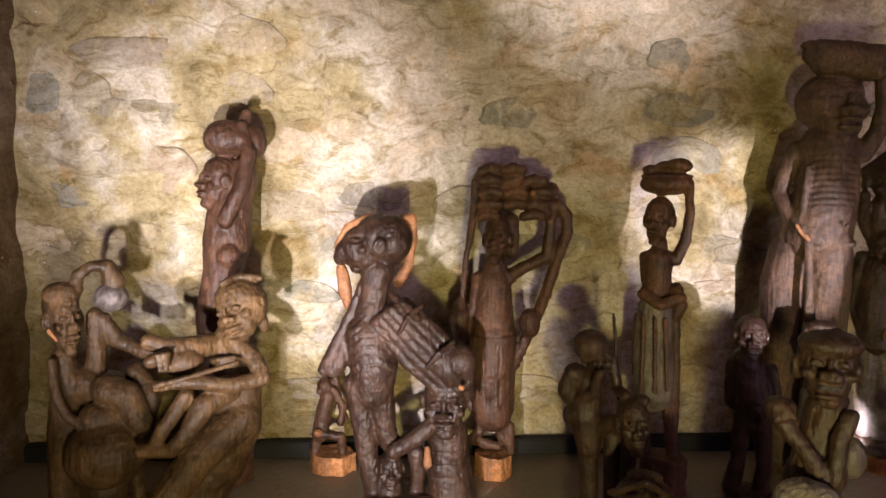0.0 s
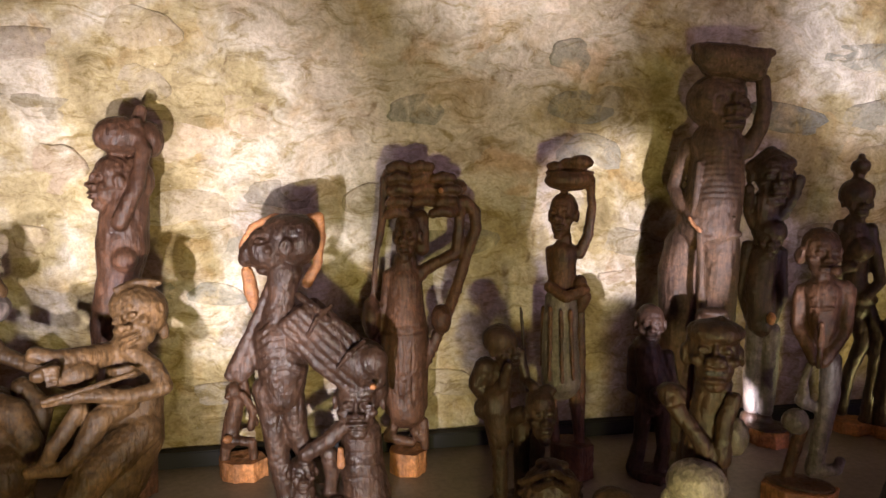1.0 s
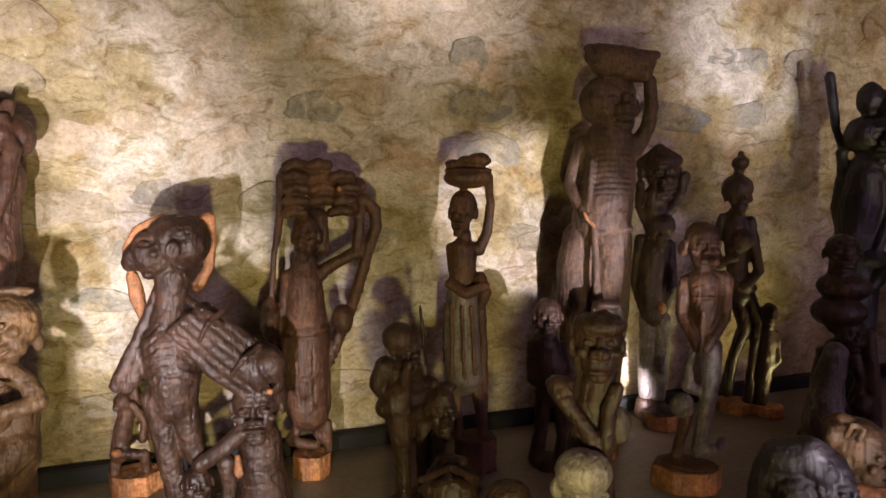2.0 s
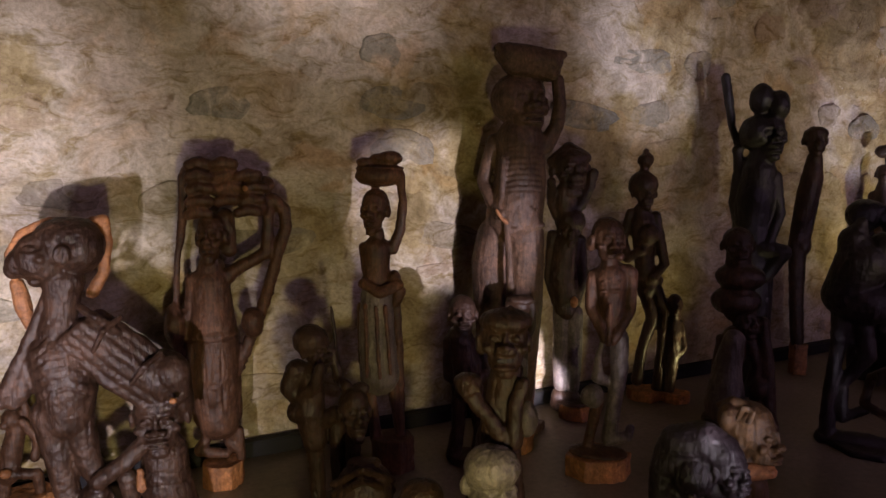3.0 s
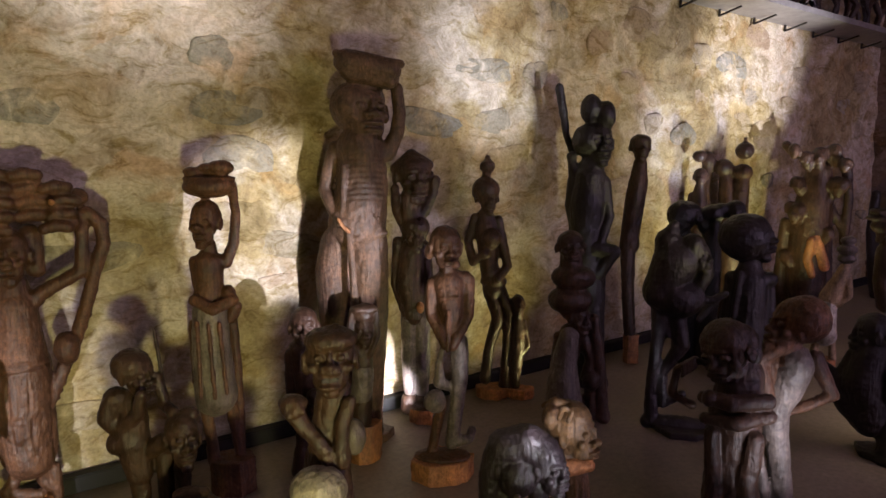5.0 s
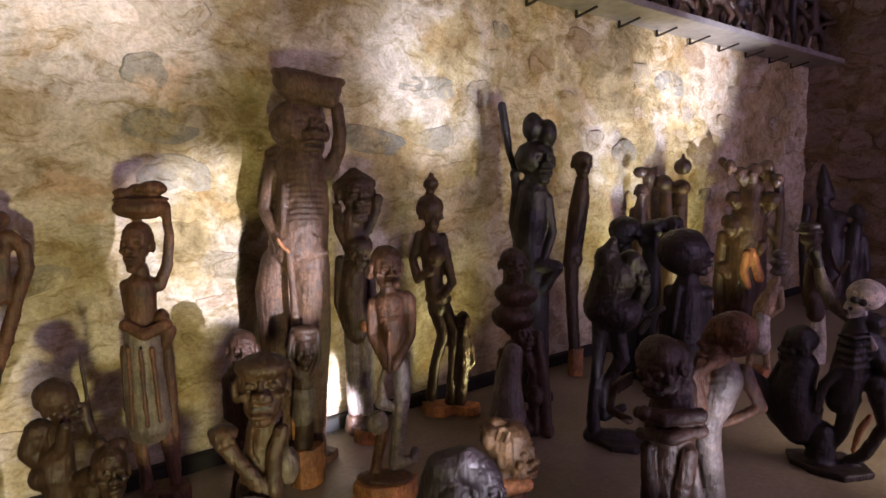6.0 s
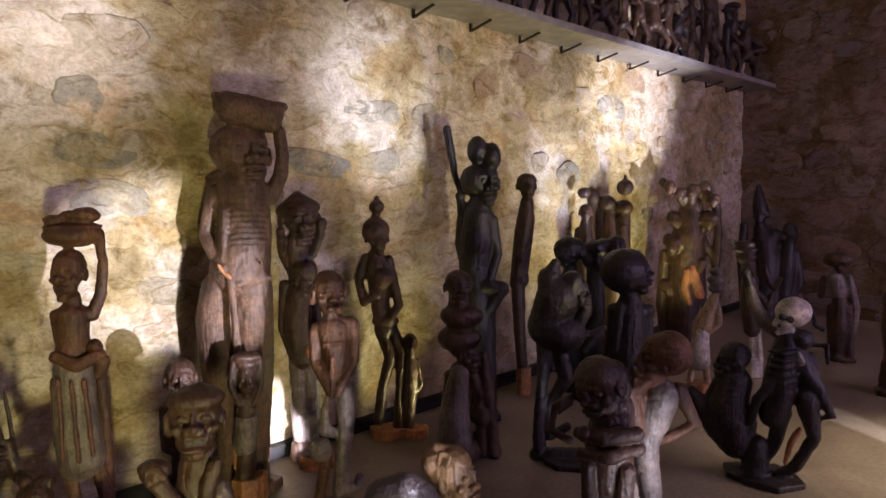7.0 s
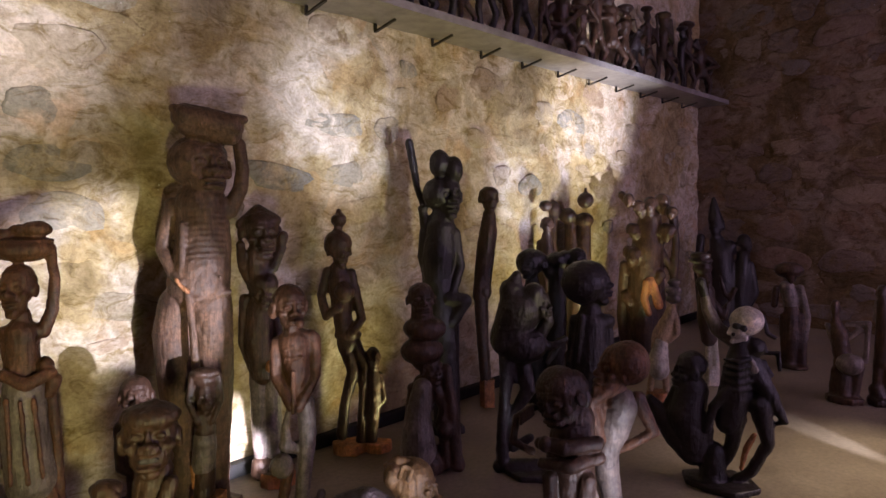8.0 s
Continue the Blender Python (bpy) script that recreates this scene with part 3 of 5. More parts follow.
b.limb((0.014, -0.06, 0.234, 0.03), (0.097, -0.08, 0.293, 0.03), (0.183, -0.06, 0.358, 0.034), (0.239, -0.03, 0.396, 0.043))
b.head((0.217, -0.03, 0.414), 0.1, 0.121, yaw=-12, pitch=-8)
b.limb((0.24, 0, 0.565, 0.087), (0.254, 0, 0.453, 0.083))
b.limb((0.226, 0, 0.272, 0.079), (0.227, 0, 0.169, 0.084), (0.251, 0, 0.013, 0.094), (0.251, 0, 0.03, 0.094))
b.seam((0.136, -0.03, 0.268), (0.213, -0.09, 0.281), (0.306, -0.03, 0.268), wide=0.006, depth=0.004)
b.seam((0.136, -0.03, 0.218), (0.214, -0.09, 0.233), (0.307, -0.03, 0.219), wide=0.006, depth=0.004)
b.seam((0.136, -0.03, 0.168), (0.214, -0.09, 0.184), (0.308, -0.03, 0.169), wide=0.006, depth=0.004)
b.seam((0.137, -0.03, 0.118), (0.215, -0.09, 0.135), (0.309, -0.03, 0.118), wide=0.006, depth=0.004)
b.head((0.002, -0.05, 0.158), 0.058, 0.065, yaw=5, pitch=0)
b.limb((0.002, 0, 0.095, 0.044), (0.002, 0, 0.021, 0.049), (0.002, 0, 0.03, 0.049))
b.limb((0.102, 0, 0.206, 0.033), (0.112, 0, 0.114, 0.027), (0.099, 0, 0.018, 0.027), (0.099, 0, 0.03, 0.027))
b.limb((0.145, -0.06, 0.242, 0.013), (0.145, -0.06, 0.181, 0.017), m=1)
b.slab((0.06, 0), 0.19, 0, 0.05, n=9, m=0)
b.done(pose(-0.002, 2.5, 0, 0, 0, 1.0), DARK,
       "dark carved group of stacked heads with a shouldered bundle")

b = Carving()
b.slab((0.004, -0), 0.113, 0, 0.083, n=8, m=1)
b.ball((-0.023, -0, 0.37), (0.034, 0.039, 0.044))
b.ball((-0.042, -0.03, 0.363), (0.017, 0.017, 0.017))
b.limb((-0.009, -0, 0.332, 0.032), (-0.029, -0, 0.245, 0.037), (-0.044, -0, 0.162, 0.037))
b.limb((0.015, -0.03, 0.365, 0.017), (0.057, -0.04, 0.292, 0.017), (0.043, -0.04, 0.223, 0.017))
b.limb((-0.039, -0.02, 0.17, 0.024), (0.047, -0.04, 0.162, 0.019), (0.052, -0.03, 0.087, 0.02))
b.limb((-0.059, -0, 0.145, 0.02), (-0.064, -0, 0.082, 0.022))
b.ball((-0.051, -0.05, 0.189), (0.022, 0.02, 0.019), m=1)
b.limb((0.02, -0, 0.431, 0.015), (0.034, 0, 0.33, 0.017), (0.063, -0, 0.227, 0.015))
b.done(pose(-0.265, 2.82, 0, 0, 0, 6.3), BROWN,
       "small carved seated monkey on a raw wood block")

b = Carving()
b.limb((-0.068, -0.03, 1.304, 0.021), (-0.034, -0.03, 1.314, 0.024), (0.003, -0.03, 1.307, 0.021))
b.limb((0.024, -0.042, 1.305, 0.021), (0.058, -0.042, 1.314, 0.024), (0.095, -0.042, 1.308, 0.021))
b.limb((-0.071, -0.054, 1.258, 0.021), (-0.037, -0.054, 1.268, 0.024), (0, -0.054, 1.261, 0.021))
b.limb((0.034, -0.03, 1.259, 0.021), (0.069, -0.03, 1.269, 0.024), (0.105, -0.03, 1.262, 0.021))
b.limb((0.112, -0.042, 1.26, 0.021), (0.146, -0.042, 1.269, 0.024), (0.182, -0.042, 1.263, 0.021))
b.limb((-0.066, -0.054, 1.21, 0.021), (-0.032, -0.054, 1.22, 0.024), (0.005, -0.054, 1.213, 0.021))
b.limb((0.04, -0.03, 1.211, 0.021), (0.074, -0.03, 1.221, 0.024), (0.111, -0.03, 1.214, 0.021))
b.limb((0.136, -0.042, 1.212, 0.021), (0.17, -0.042, 1.222, 0.024), (0.206, -0.042, 1.215, 0.021))
b.limb((-0.07, -0.054, 1.162, 0.021), (-0.035, -0.054, 1.171, 0.024), (0.001, -0.054, 1.165, 0.021))
b.limb((0.036, -0.03, 1.162, 0.021), (0.071, -0.03, 1.172, 0.024), (0.108, -0.03, 1.166, 0.021))
b.limb((0.123, -0.042, 1.164, 0.021), (0.157, -0.042, 1.173, 0.024), (0.194, -0.042, 1.167, 0.021))
b.limb((-0.079, -0.042, 1.115, 0.021), (-0.044, -0.042, 1.125, 0.024), (-0.007, -0.042, 1.118, 0.021))
b.limb((0.105, -0.054, 1.118, 0.021), (0.139, -0.054, 1.128, 0.024), (0.176, -0.054, 1.121, 0.021))
b.limb((-0.047, 0.02, 1.264, 0.061), (0.125, 0.02, 1.207, 0.056))
b.ball((0.214, 0, 1.227), (0.035, 0.034, 0.033))
b.ball((0.187, -0.02, 1.136), (0.037, 0.036, 0.035))
b.ball((-0.082, 0, 1.268), (0.014, 0.022, 0.031), m=1)
b.ball((0.137, -0.1, 1.213), (0.011, 0.012, 0.013), m=1)
b.limb((-0.094, 0, 1.258, 0.019), (-0.105, 0, 1.075, 0.017), (-0.132, 0, 0.931, 0.012), (-0.144, 0, 0.758, 0.014))
b.head((-0.001, 0, 1.02), 0.064, 0.102, yaw=-14, pitch=0, mouth=0.5)
b.limb((0.05, 0.03, 1.094, 0.04), (0.062, 0.03, 0.968, 0.033))
b.limb((-0.008, 0, 0.92, 0.047), (-0.007, 0, 0.857, 0.062))
b.limb((-0.05, 0, 0.857, 0.04), (0.05, 0, 0.864, 0.036))
b.limb((-0.009, 0, 0.838, 0.071), (-0.01, 0, 0.73, 0.081), (-0.01, 0, 0.625, 0.096))
b.limb((-0.01, 0, 0.616, 0.101), (-0.019, 0, 0.473, 0.099), (-0.015, 0, 0.337, 0.087), (-0.006, 0, 0.275, 0.082))
b.seam((-0.107, -0.02, 0.622), (-0.058, -0.1, 0.625), (0.007, -0.12, 0.627), (0.082, -0.03, 0.63), wide=0.008, depth=0.007)
b.seam((-0.073, -0.11, 0.592), (-0.077, -0.11, 0.45), (-0.066, -0.09, 0.31), wide=0.007, depth=0.007)
b.seam((-0.043, -0.11, 0.593), (-0.046, -0.11, 0.451), (-0.038, -0.09, 0.311), wide=0.007, depth=0.007)
b.seam((-0.011, -0.11, 0.594), (-0.013, -0.11, 0.452), (-0.009, -0.09, 0.312), wide=0.007, depth=0.007)
b.seam((0.021, -0.11, 0.595), (0.02, -0.11, 0.454), (0.021, -0.09, 0.313), wide=0.007, depth=0.007)
b.seam((0.051, -0.11, 0.596), (0.051, -0.11, 0.455), (0.048, -0.09, 0.314), wide=0.007, depth=0.007)
b.limb((0.059, 0, 0.873, 0.028), (0.131, 0, 0.913, 0.026), (0.205, 0, 0.952, 0.026), (0.218, 0, 1.068, 0.023), (0.218, 0, 1.162, 0.026))
b.limb((0.241, 0, 1.164, 0.028), (0.283, 0, 1.123, 0.026), (0.285, 0, 1.053, 0.026), (0.247, 0, 0.934, 0.024), (0.206, 0, 0.795, 0.024), (0.16, 0, 0.669, 0.024), (0.104, 0, 0.546, 0.022), (0.07, 0, 0.464, 0.019))
b.ball((0.285, 0, 1.053), (0.027, 0.021, 0.015), tilt=30)
b.ball((0.273, 0, 1.014), (0.027, 0.021, 0.015), tilt=30)
b.ball((0.26, 0, 0.975), (0.027, 0.021, 0.015), tilt=30)
b.ball((0.247, 0, 0.934), (0.027, 0.021, 0.015), tilt=30)
b.ball((0.234, 0, 0.889), (0.027, 0.021, 0.015), tilt=30)
b.ball((0.22, 0, 0.843), (0.027, 0.021, 0.015), tilt=30)
b.ball((0.206, 0, 0.795), (0.027, 0.021, 0.015), tilt=30)
b.ball((0.191, 0, 0.754), (0.027, 0.021, 0.015), tilt=30)
b.ball((0.176, 0, 0.712), (0.027, 0.021, 0.015), tilt=30)
b.ball((0.16, 0, 0.669), (0.027, 0.021, 0.015), tilt=30)
b.ball((0.141, 0, 0.629), (0.027, 0.021, 0.015), tilt=30)
b.ball((0.123, 0, 0.588), (0.027, 0.021, 0.016), tilt=30)
b.ball((0.104, 0, 0.546), (0.028, 0.022, 0.016), tilt=30)
b.ball((0.092, 0, 0.519), (0.028, 0.022, 0.016), tilt=30)
b.ball((0.081, 0, 0.492), (0.028, 0.022, 0.016), tilt=30)
b.limb((-0.078, 0, 0.856, 0.029), (-0.095, 0, 0.691, 0.024), (-0.103, 0, 0.579, 0.022))
b.ball((-0.152, 0, 0.677), (0.043, 0.067, 0.091))
b.limb((-0.146, 0, 0.592, 0.022), (-0.131, 0, 0.524, 0.014))
b.ball((0.142, -0.03, 0.675), (0.045, 0.054, 0.064))
b.limb((0.126, 0, 0.6, 0.024), (0.076, 0, 0.477, 0.019))
b.limb((-0.04, 0, 0.279, 0.024), (-0.063, 0, 0.193, 0.022), (-0.087, 0, 0.157, 0.024))
b.limb((-0.087, 0, 0.151, 0.022), (0.016, 0, 0.126, 0.019))
b.limb((0.037, 0, 0.272, 0.031), (0.029, 0, 0.177, 0.024), (0.069, 0, 0.138, 0.022))
b.limb((0.067, 0, 0.216, 0.022), (0.072, 0, 0.103, 0.019))
b.limb((-0.06, 0.02, 0.59, 0.053), (-0.073, 0.02, 0.466, 0.058), (-0.055, 0.02, 0.281, 0.049))
b.limb((0.031, 0.02, 0.593, 0.053), (0.034, 0.02, 0.469, 0.053), (0.037, 0.02, 0.29, 0.049))
b.slab((-0.005, 0), 0.1, 0, 0.1, n=8, m=1)
b.done(pose(0.441, 2.74, 0, 0, 0, -8.6), BROWN,
       "tall carved woman with fruit on her head and twisted staff")

b = Carving()
b.ball((0.015, 0, 1.257), (0.104, 0.074, 0.045))
b.ball((0.014, -0, 1.287), (0.103, 0.058, 0.013))
b.ball((-0.047, 0, 1.313), (0.036, 0.028, 0.02))
b.ball((0.008, 0, 1.329), (0.036, 0.027, 0.018))
b.ball((0.061, 0, 1.329), (0.049, 0.04, 0.031))
b.limb((-0.052, 0, 1.32, 0.009), (0.097, 0, 1.322, 0.009))
b.head((-0.009, 0, 1.11), 0.064, 0.098, yaw=-18)
b.limb((-0.001, 0, 1.024, 0.03), (0.001, 0, 0.962, 0.032))
b.limb((-0.055, 0, 0.96, 0.025), (-0.001, 0, 0.969, 0.036), (0.062, 0, 0.954, 0.025))
b.limb((-0.005, 0, 0.951, 0.057), (-0.004, 0, 0.882, 0.055), (-0.01, 0, 0.812, 0.062))
b.limb((0.062, 0, 0.954, 0.025), (0.096, 0, 1.034, 0.022), (0.108, -0, 1.154, 0.018), (0.097, -0, 1.265, 0.018))
b.limb((-0.055, 0, 0.96, 0.023), (-0.05, 0, 0.868, 0.021), (-0.031, 0, 0.783, 0.021))
b.limb((-0.057, -0.06, 0.818, 0.023), (0.013, -0.09, 0.782, 0.024), (0.087, -0.06, 0.812, 0.022))
b.ball((0.069, -0.03, 0.826), (0.029, 0.036, 0.043))
b.limb((0.089, 0, 0.772, 0.027), (0.071, 0, 0.725, 0.023))
b.limb((-0.008, 0, 0.754, 0.069), (-0.011, 0, 0.601, 0.076), (-0.003, 0, 0.407, 0.084), m=3)
b.limb((-0.049, -0.09, 0.733, 0.009), (-0.048, -0.1, 0.437, 0.009))
b.limb((-0.006, -0.1, 0.727, 0.009), (0.006, -0.11, 0.435, 0.009))
b.limb((0.032, -0.08, 0.726, 0.009), (0.048, -0.09, 0.445, 0.009))
b.limb((0.041, 0, 0.417, 0.03), (0.071, 0, 0.254, 0.026), (0.082, 0, 0.152, 0.023))
b.limb((-0.05, 0, 0.407, 0.028), (-0.032, 0, 0.24, 0.023), (-0.024, 0, 0.137, 0.026))
b.limb((0.07, 0.05, 0.715, 0.021), (0.082, 0.05, 0.503, 0.019), (0.081, 0.03, 0.196, 0.021))
b.limb((-0.077, 0, 0.714, 0.016), (-0.077, 0, 0.476, 0.016))
b.slab((0.04, 0), 0.11, 0, 0.145, n=8)
b.done(pose(1.081, 2.6, 0, 0, 0, -22.4), BROWN,
       "slender carved woman in long skirt with a laden head basket")

b = Carving()
b.head((0.01, 0, 0.633), 0.063, 0.082, yaw=50, pitch=-6, roll=0)
b.ball((-0.007, 0, 0.67), (0.065, 0.063, 0.061))
b.limb((-0.06, 0, 0.561, 0.041), (-0.09, 0, 0.499, 0.035), (-0.057, 0, 0.455, 0.029), (0.01, -0.06, 0.518, 0.022), (0.027, -0.08, 0.591, 0.018))
b.limb((-0.011, 0, 0.544, 0.045), (-0.019, 0, 0.41, 0.058), (-0.003, 0, 0.294, 0.046))
b.limb((0.07, 0, 0.625, 0.018), (0.089, 0, 0.518, 0.02), (0.119, -0.06, 0.511, 0.02))
b.limb((0.069, 0.02, 0.786, 0.007), (0.097, 0.02, 0.477, 0.008))
b.head((0.144, -0.08, 0.419), 0.061, 0.098, yaw=14, pitch=4, roll=0, hair=False)
b.ball((0.165, -0.06, 0.503), (0.034, 0.028, 0.022))
b.limb((-0.061, 0, 0.406, 0.042), (0.011, 0, 0.359, 0.033), (0.078, -0.05, 0.409, 0.03))
b.limb((-0.007, 0, 0.298, 0.035), (0.002, 0, 0.143, 0.029), (0.002, 0, 0.03, 0.029))
b.limb((0.08, 0, 0.334, 0.033), (0.083, 0, 0.121, 0.031), (0.083, 0, 0.03, 0.031))
b.limb((0.134, -0.05, 0.318, 0.028), (0.137, -0.03, 0.131, 0.026), (0.137, -0.03, 0.03, 0.026))
b.slab((0.077, -0.007), 0.14, 0, 0.05, n=9, m=0)
b.done(pose(0.733, 2.32, 0, 0, 0, -17.1), DARK,
       "dark carved crouching figure leaning on a mask with a spear")

b = Carving()
b.ball((0.004, -0, 0.226), (0.098, 0.102, 0.106))
b.ball((0.004, 0, 0.325), (0.056, 0.038, 0.019))
b.limb((0.005, -0, 0.183, 0.094), (0.005, 0, 0.043, 0.076))
b.limb((-0.099, -0, 0.259, 0.011), (0.004, -0.12, 0.357, 0.011), (0.098, 0, 0.261, 0.011))
b.limb((-0.096, 0, 0.223, 0.011), (0.004, -0.15, 0.335, 0.01), (0.1, -0, 0.225, 0.011))
b.slab((-0.029, 0), 0.11, 0, 0.05)
b.done(pose(0.812, 2, 0, 0, 0, -19.5), DARK,
       "round woven-textured carved pot standing on the floor")

b = Carving()
b.head((0.012, 0, 0.271), 0.078, 0.088, yaw=-30)
b.limb((0.013, -0, 0.209, 0.059), (0.016, -0, 0.03, 0.077))
b.slab((0.013, 0), 0.11, 0, 0.05)
b.done(pose(0.895, 1.75, 0, 0, 0, -24.4), DARK,
       "dark smooth carved head on a low post")

b = Carving()
b.limb((-0.067, -0.07, 1.796, 0.053), (0.029, -0.07, 1.775, 0.058), (0.13, -0.07, 1.754, 0.053))
b.limb((-0.105, -0.088, 1.827, 0.018), (0.181, -0.088, 1.781, 0.018))
b.limb((-0.073, 0, 1.807, 0.055), (0.025, 0, 1.786, 0.06), (0.129, 0, 1.765, 0.055))
b.limb((-0.114, 0, 1.843, 0.018), (0.181, 0, 1.795, 0.018))
b.limb((-0.079, 0.07, 1.819, 0.056), (0.021, 0.07, 1.797, 0.061), (0.127, 0.07, 1.775, 0.056))
b.limb((-0.123, 0.088, 1.858, 0.019), (0.181, 0.088, 1.809, 0.019))
b.limb((-0.05, -0.06, 1.758, 0.048), (0.125, -0.06, 1.722, 0.046))
b.limb((-0.05, 0.02, 1.764, 0.05), (0.125, 0.02, 1.728, 0.048))
b.seam((-0.091, -0.14, 1.775), (0.033, -0.15, 1.748), (0.171, -0.14, 1.724), wide=0.008, depth=0.006)
b.head((0.005, 0, 1.577), 0.126, 0.157, yaw=28, pitch=2, roll=0, mouth=0.25)
b.ball((-0.041, 0, 1.603), (0.11, 0.113, 0.115))
b.limb((-0.002, 0, 1.469, 0.09), (-0.014, 0, 1.406, 0.116))
b.limb((-0.088, 0, 1.407, 0.053), (0.092, 0, 1.395, 0.048))
b.limb((-0.009, 0, 1.375, 0.111), (-0.012, 0, 1.212, 0.123), (-0.037, 0, 1.057, 0.137))
b.limb((-0.08, -0.1, 1.328, 0.015), (-0.094, -0.1, 1.086, 0.016))
b.seam((-0.071, -0.08, 1.381), (-0.021, -0.13, 1.387), (0.05, -0.13, 1.386), (0.104, -0.06, 1.383), wide=0.007, depth=0.0065)
b.seam((-0.071, -0.08, 1.356), (-0.021, -0.13, 1.362), (0.05, -0.13, 1.361), (0.104, -0.06, 1.357), wide=0.007, depth=0.0065)
b.seam((-0.072, -0.08, 1.33), (-0.022, -0.13, 1.337), (0.049, -0.13, 1.336), (0.103, -0.06, 1.331), wide=0.007, depth=0.0065)
b.seam((-0.072, -0.08, 1.305), (-0.022, -0.13, 1.312), (0.049, -0.13, 1.311), (0.103, -0.06, 1.305), wide=0.007, depth=0.0065)
b.seam((-0.073, -0.08, 1.279), (-0.023, -0.13, 1.286), (0.049, -0.13, 1.286), (0.102, -0.06, 1.28), wide=0.007, depth=0.0065)
b.seam((-0.073, -0.08, 1.253), (-0.023, -0.13, 1.261), (0.048, -0.13, 1.26), (0.102, -0.06, 1.254), wide=0.007, depth=0.0065)
b.seam((-0.074, -0.08, 1.228), (-0.024, -0.13, 1.236), (0.048, -0.13, 1.235), (0.102, -0.06, 1.228), wide=0.007, depth=0.0065)
b.seam((-0.075, -0.08, 1.202), (-0.024, -0.13, 1.21), (0.047, -0.13, 1.21), (0.101, -0.06, 1.202), wide=0.007, depth=0.0065)
b.seam((-0.075, -0.08, 1.176), (-0.025, -0.13, 1.185), (0.047, -0.13, 1.184), (0.101, -0.06, 1.176), wide=0.007, depth=0.0065)
b.ball((0.066, -0.14, 1.098), (0.01, 0.01, 0.01))
b.limb((-0.15, -0.05, 1.036, 0.016), (-0.034, -0.125, 1.005, 0.018), (0.093, -0.05, 1.023, 0.016))
b.limb((-0.13, 0, 1.407, 0.042), (-0.161, 0, 1.313, 0.032), (-0.185, 0, 1.224, 0.032), (-0.137, -0.05, 1.125, 0.029), (-0.096, -0.1, 1.076, 0.026))
b.ball((-0.096, -0.11, 1.074), (0.031, 0.027, 0.023))
b.limb((-0.112, -0.145, 1.095, 0.009), (-0.092, -0.145, 1.064, 0.01), (-0.065, -0.145, 1.038, 0.01), m=1)
b.limb((-0.066, -0.13, 1.032, 0.015), (-0.052, -0.13, 0.855, 0.018), (-0.048, -0.13, 0.691, 0.018))
b.limb((0.105, 0, 1.389, 0.042), (0.156, 0, 1.477, 0.034), (0.171, 0, 1.575, 0.031), (0.159, 0, 1.683, 0.029))
b.limb((-0.13, 0, 0.972, 0.083), (-0.16, 0, 0.836, 0.084), (-0.149, 0, 0.643, 0.082), (-0.139, 0, 0.362, 0.072), (-0.139, 0, 0.132, 0.067), (-0.139, 0, 0.03, 0.067))
b.limb((0.01, 0, 0.97, 0.094), (0.012, 0, 0.807, 0.092), (0.012, 0, 0.613, 0.087), (-0.001, 0, 0.36, 0.077), (-0.005, 0, 0.13, 0.067), (-0.005, 0, 0.03, 0.067))
b.slab((-0.022, 0), 0.15, 0, 0.045, n=8, m=0)
b.done(pose(1.831, 2.68, 0, 0, 0, -33.1), TAUPE,
       "very tall carved man with head basket and bare ribs")

b = Carving()
b.head((0.002, -0, 0.655), 0.067, 0.089, yaw=8)
b.limb((-0.01, -0, 0.556, 0.058), (0.016, -0, 0.441, 0.07), (0.019, -0, 0.329, 0.061))
b.limb((-0.057, 0, 0.544, 0.029), (-0.059, 0, 0.386, 0.027), (0.046, -0.06, 0.351, 0.026))
b.limb((0.073, -0, 0.531, 0.029), (0.102, 0, 0.409, 0.027), (0.041, -0.08, 0.365, 0.024))
b.ball((0.04, -0.1, 0.388), (0.033, 0.035, 0.037))
b.limb((-0.01, -0, 0.327, 0.039), (-0.021, -0, 0.148, 0.03), (-0.042, 0, 0.03, 0.035))
b.limb((0.054, -0, 0.331, 0.039), (0.075, -0, 0.131, 0.029), (0.064, -0, 0.03, 0.034))
b.slab((0.021, -0), 0.105, 0, 0.036, n=8)
b.done(pose(1.424, 2.5, 0, 0, 0, -28.0), DARK,
       "small dark carved old man holding a cup before him")

b = Carving()
b.head((-0.005, 0, 0.795), 0.078, 0.094, yaw=6, pitch=10, mouth=1.2)
b.ball((-0.002, 0, 0.857), (0.075, 0.066, 0.036))
b.limb((-0.061, 0, 0.823, 0.013), (-0.07, 0, 0.77, 0.012))
b.limb((-0.026, 0, 0.877, 0.015), (0.011, 0, 0.887, 0.014), (0.053, 0, 0.862, 0.014))
b.limb((0.003, 0, 0.71, 0.046), (-0.013, 0, 0.617, 0.05), (-0.023, 0, 0.507, 0.064), (-0.03, 0, 0.346, 0.085), (-0.03, 0, 0.03, 0.085))
b.limb((-0.108, -0.05, 0.684, 0.029), (-0.078, -0.06, 0.637, 0.022), (-0.036, -0.07, 0.592, 0.022), (-0.004, -0.06, 0.535, 0.025))
b.ball((-0.102, -0.05, 0.695), (0.039, 0.032, 0.025))
b.limb((-0.117, -0.07, 0.693, 0.01), (-0.108, -0.08, 0.669, 0.009))
b.limb((-0.103, -0.07, 0.698, 0.01), (-0.09, -0.08, 0.675, 0.009))
b.limb((-0.089, -0.07, 0.702, 0.01), (-0.072, -0.08, 0.681, 0.009))
b.limb((0.025, -0.06, 0.533, 0.025), (0.029, -0.06, 0.64, 0.021), (0.05, -0.05, 0.695, 0.019))
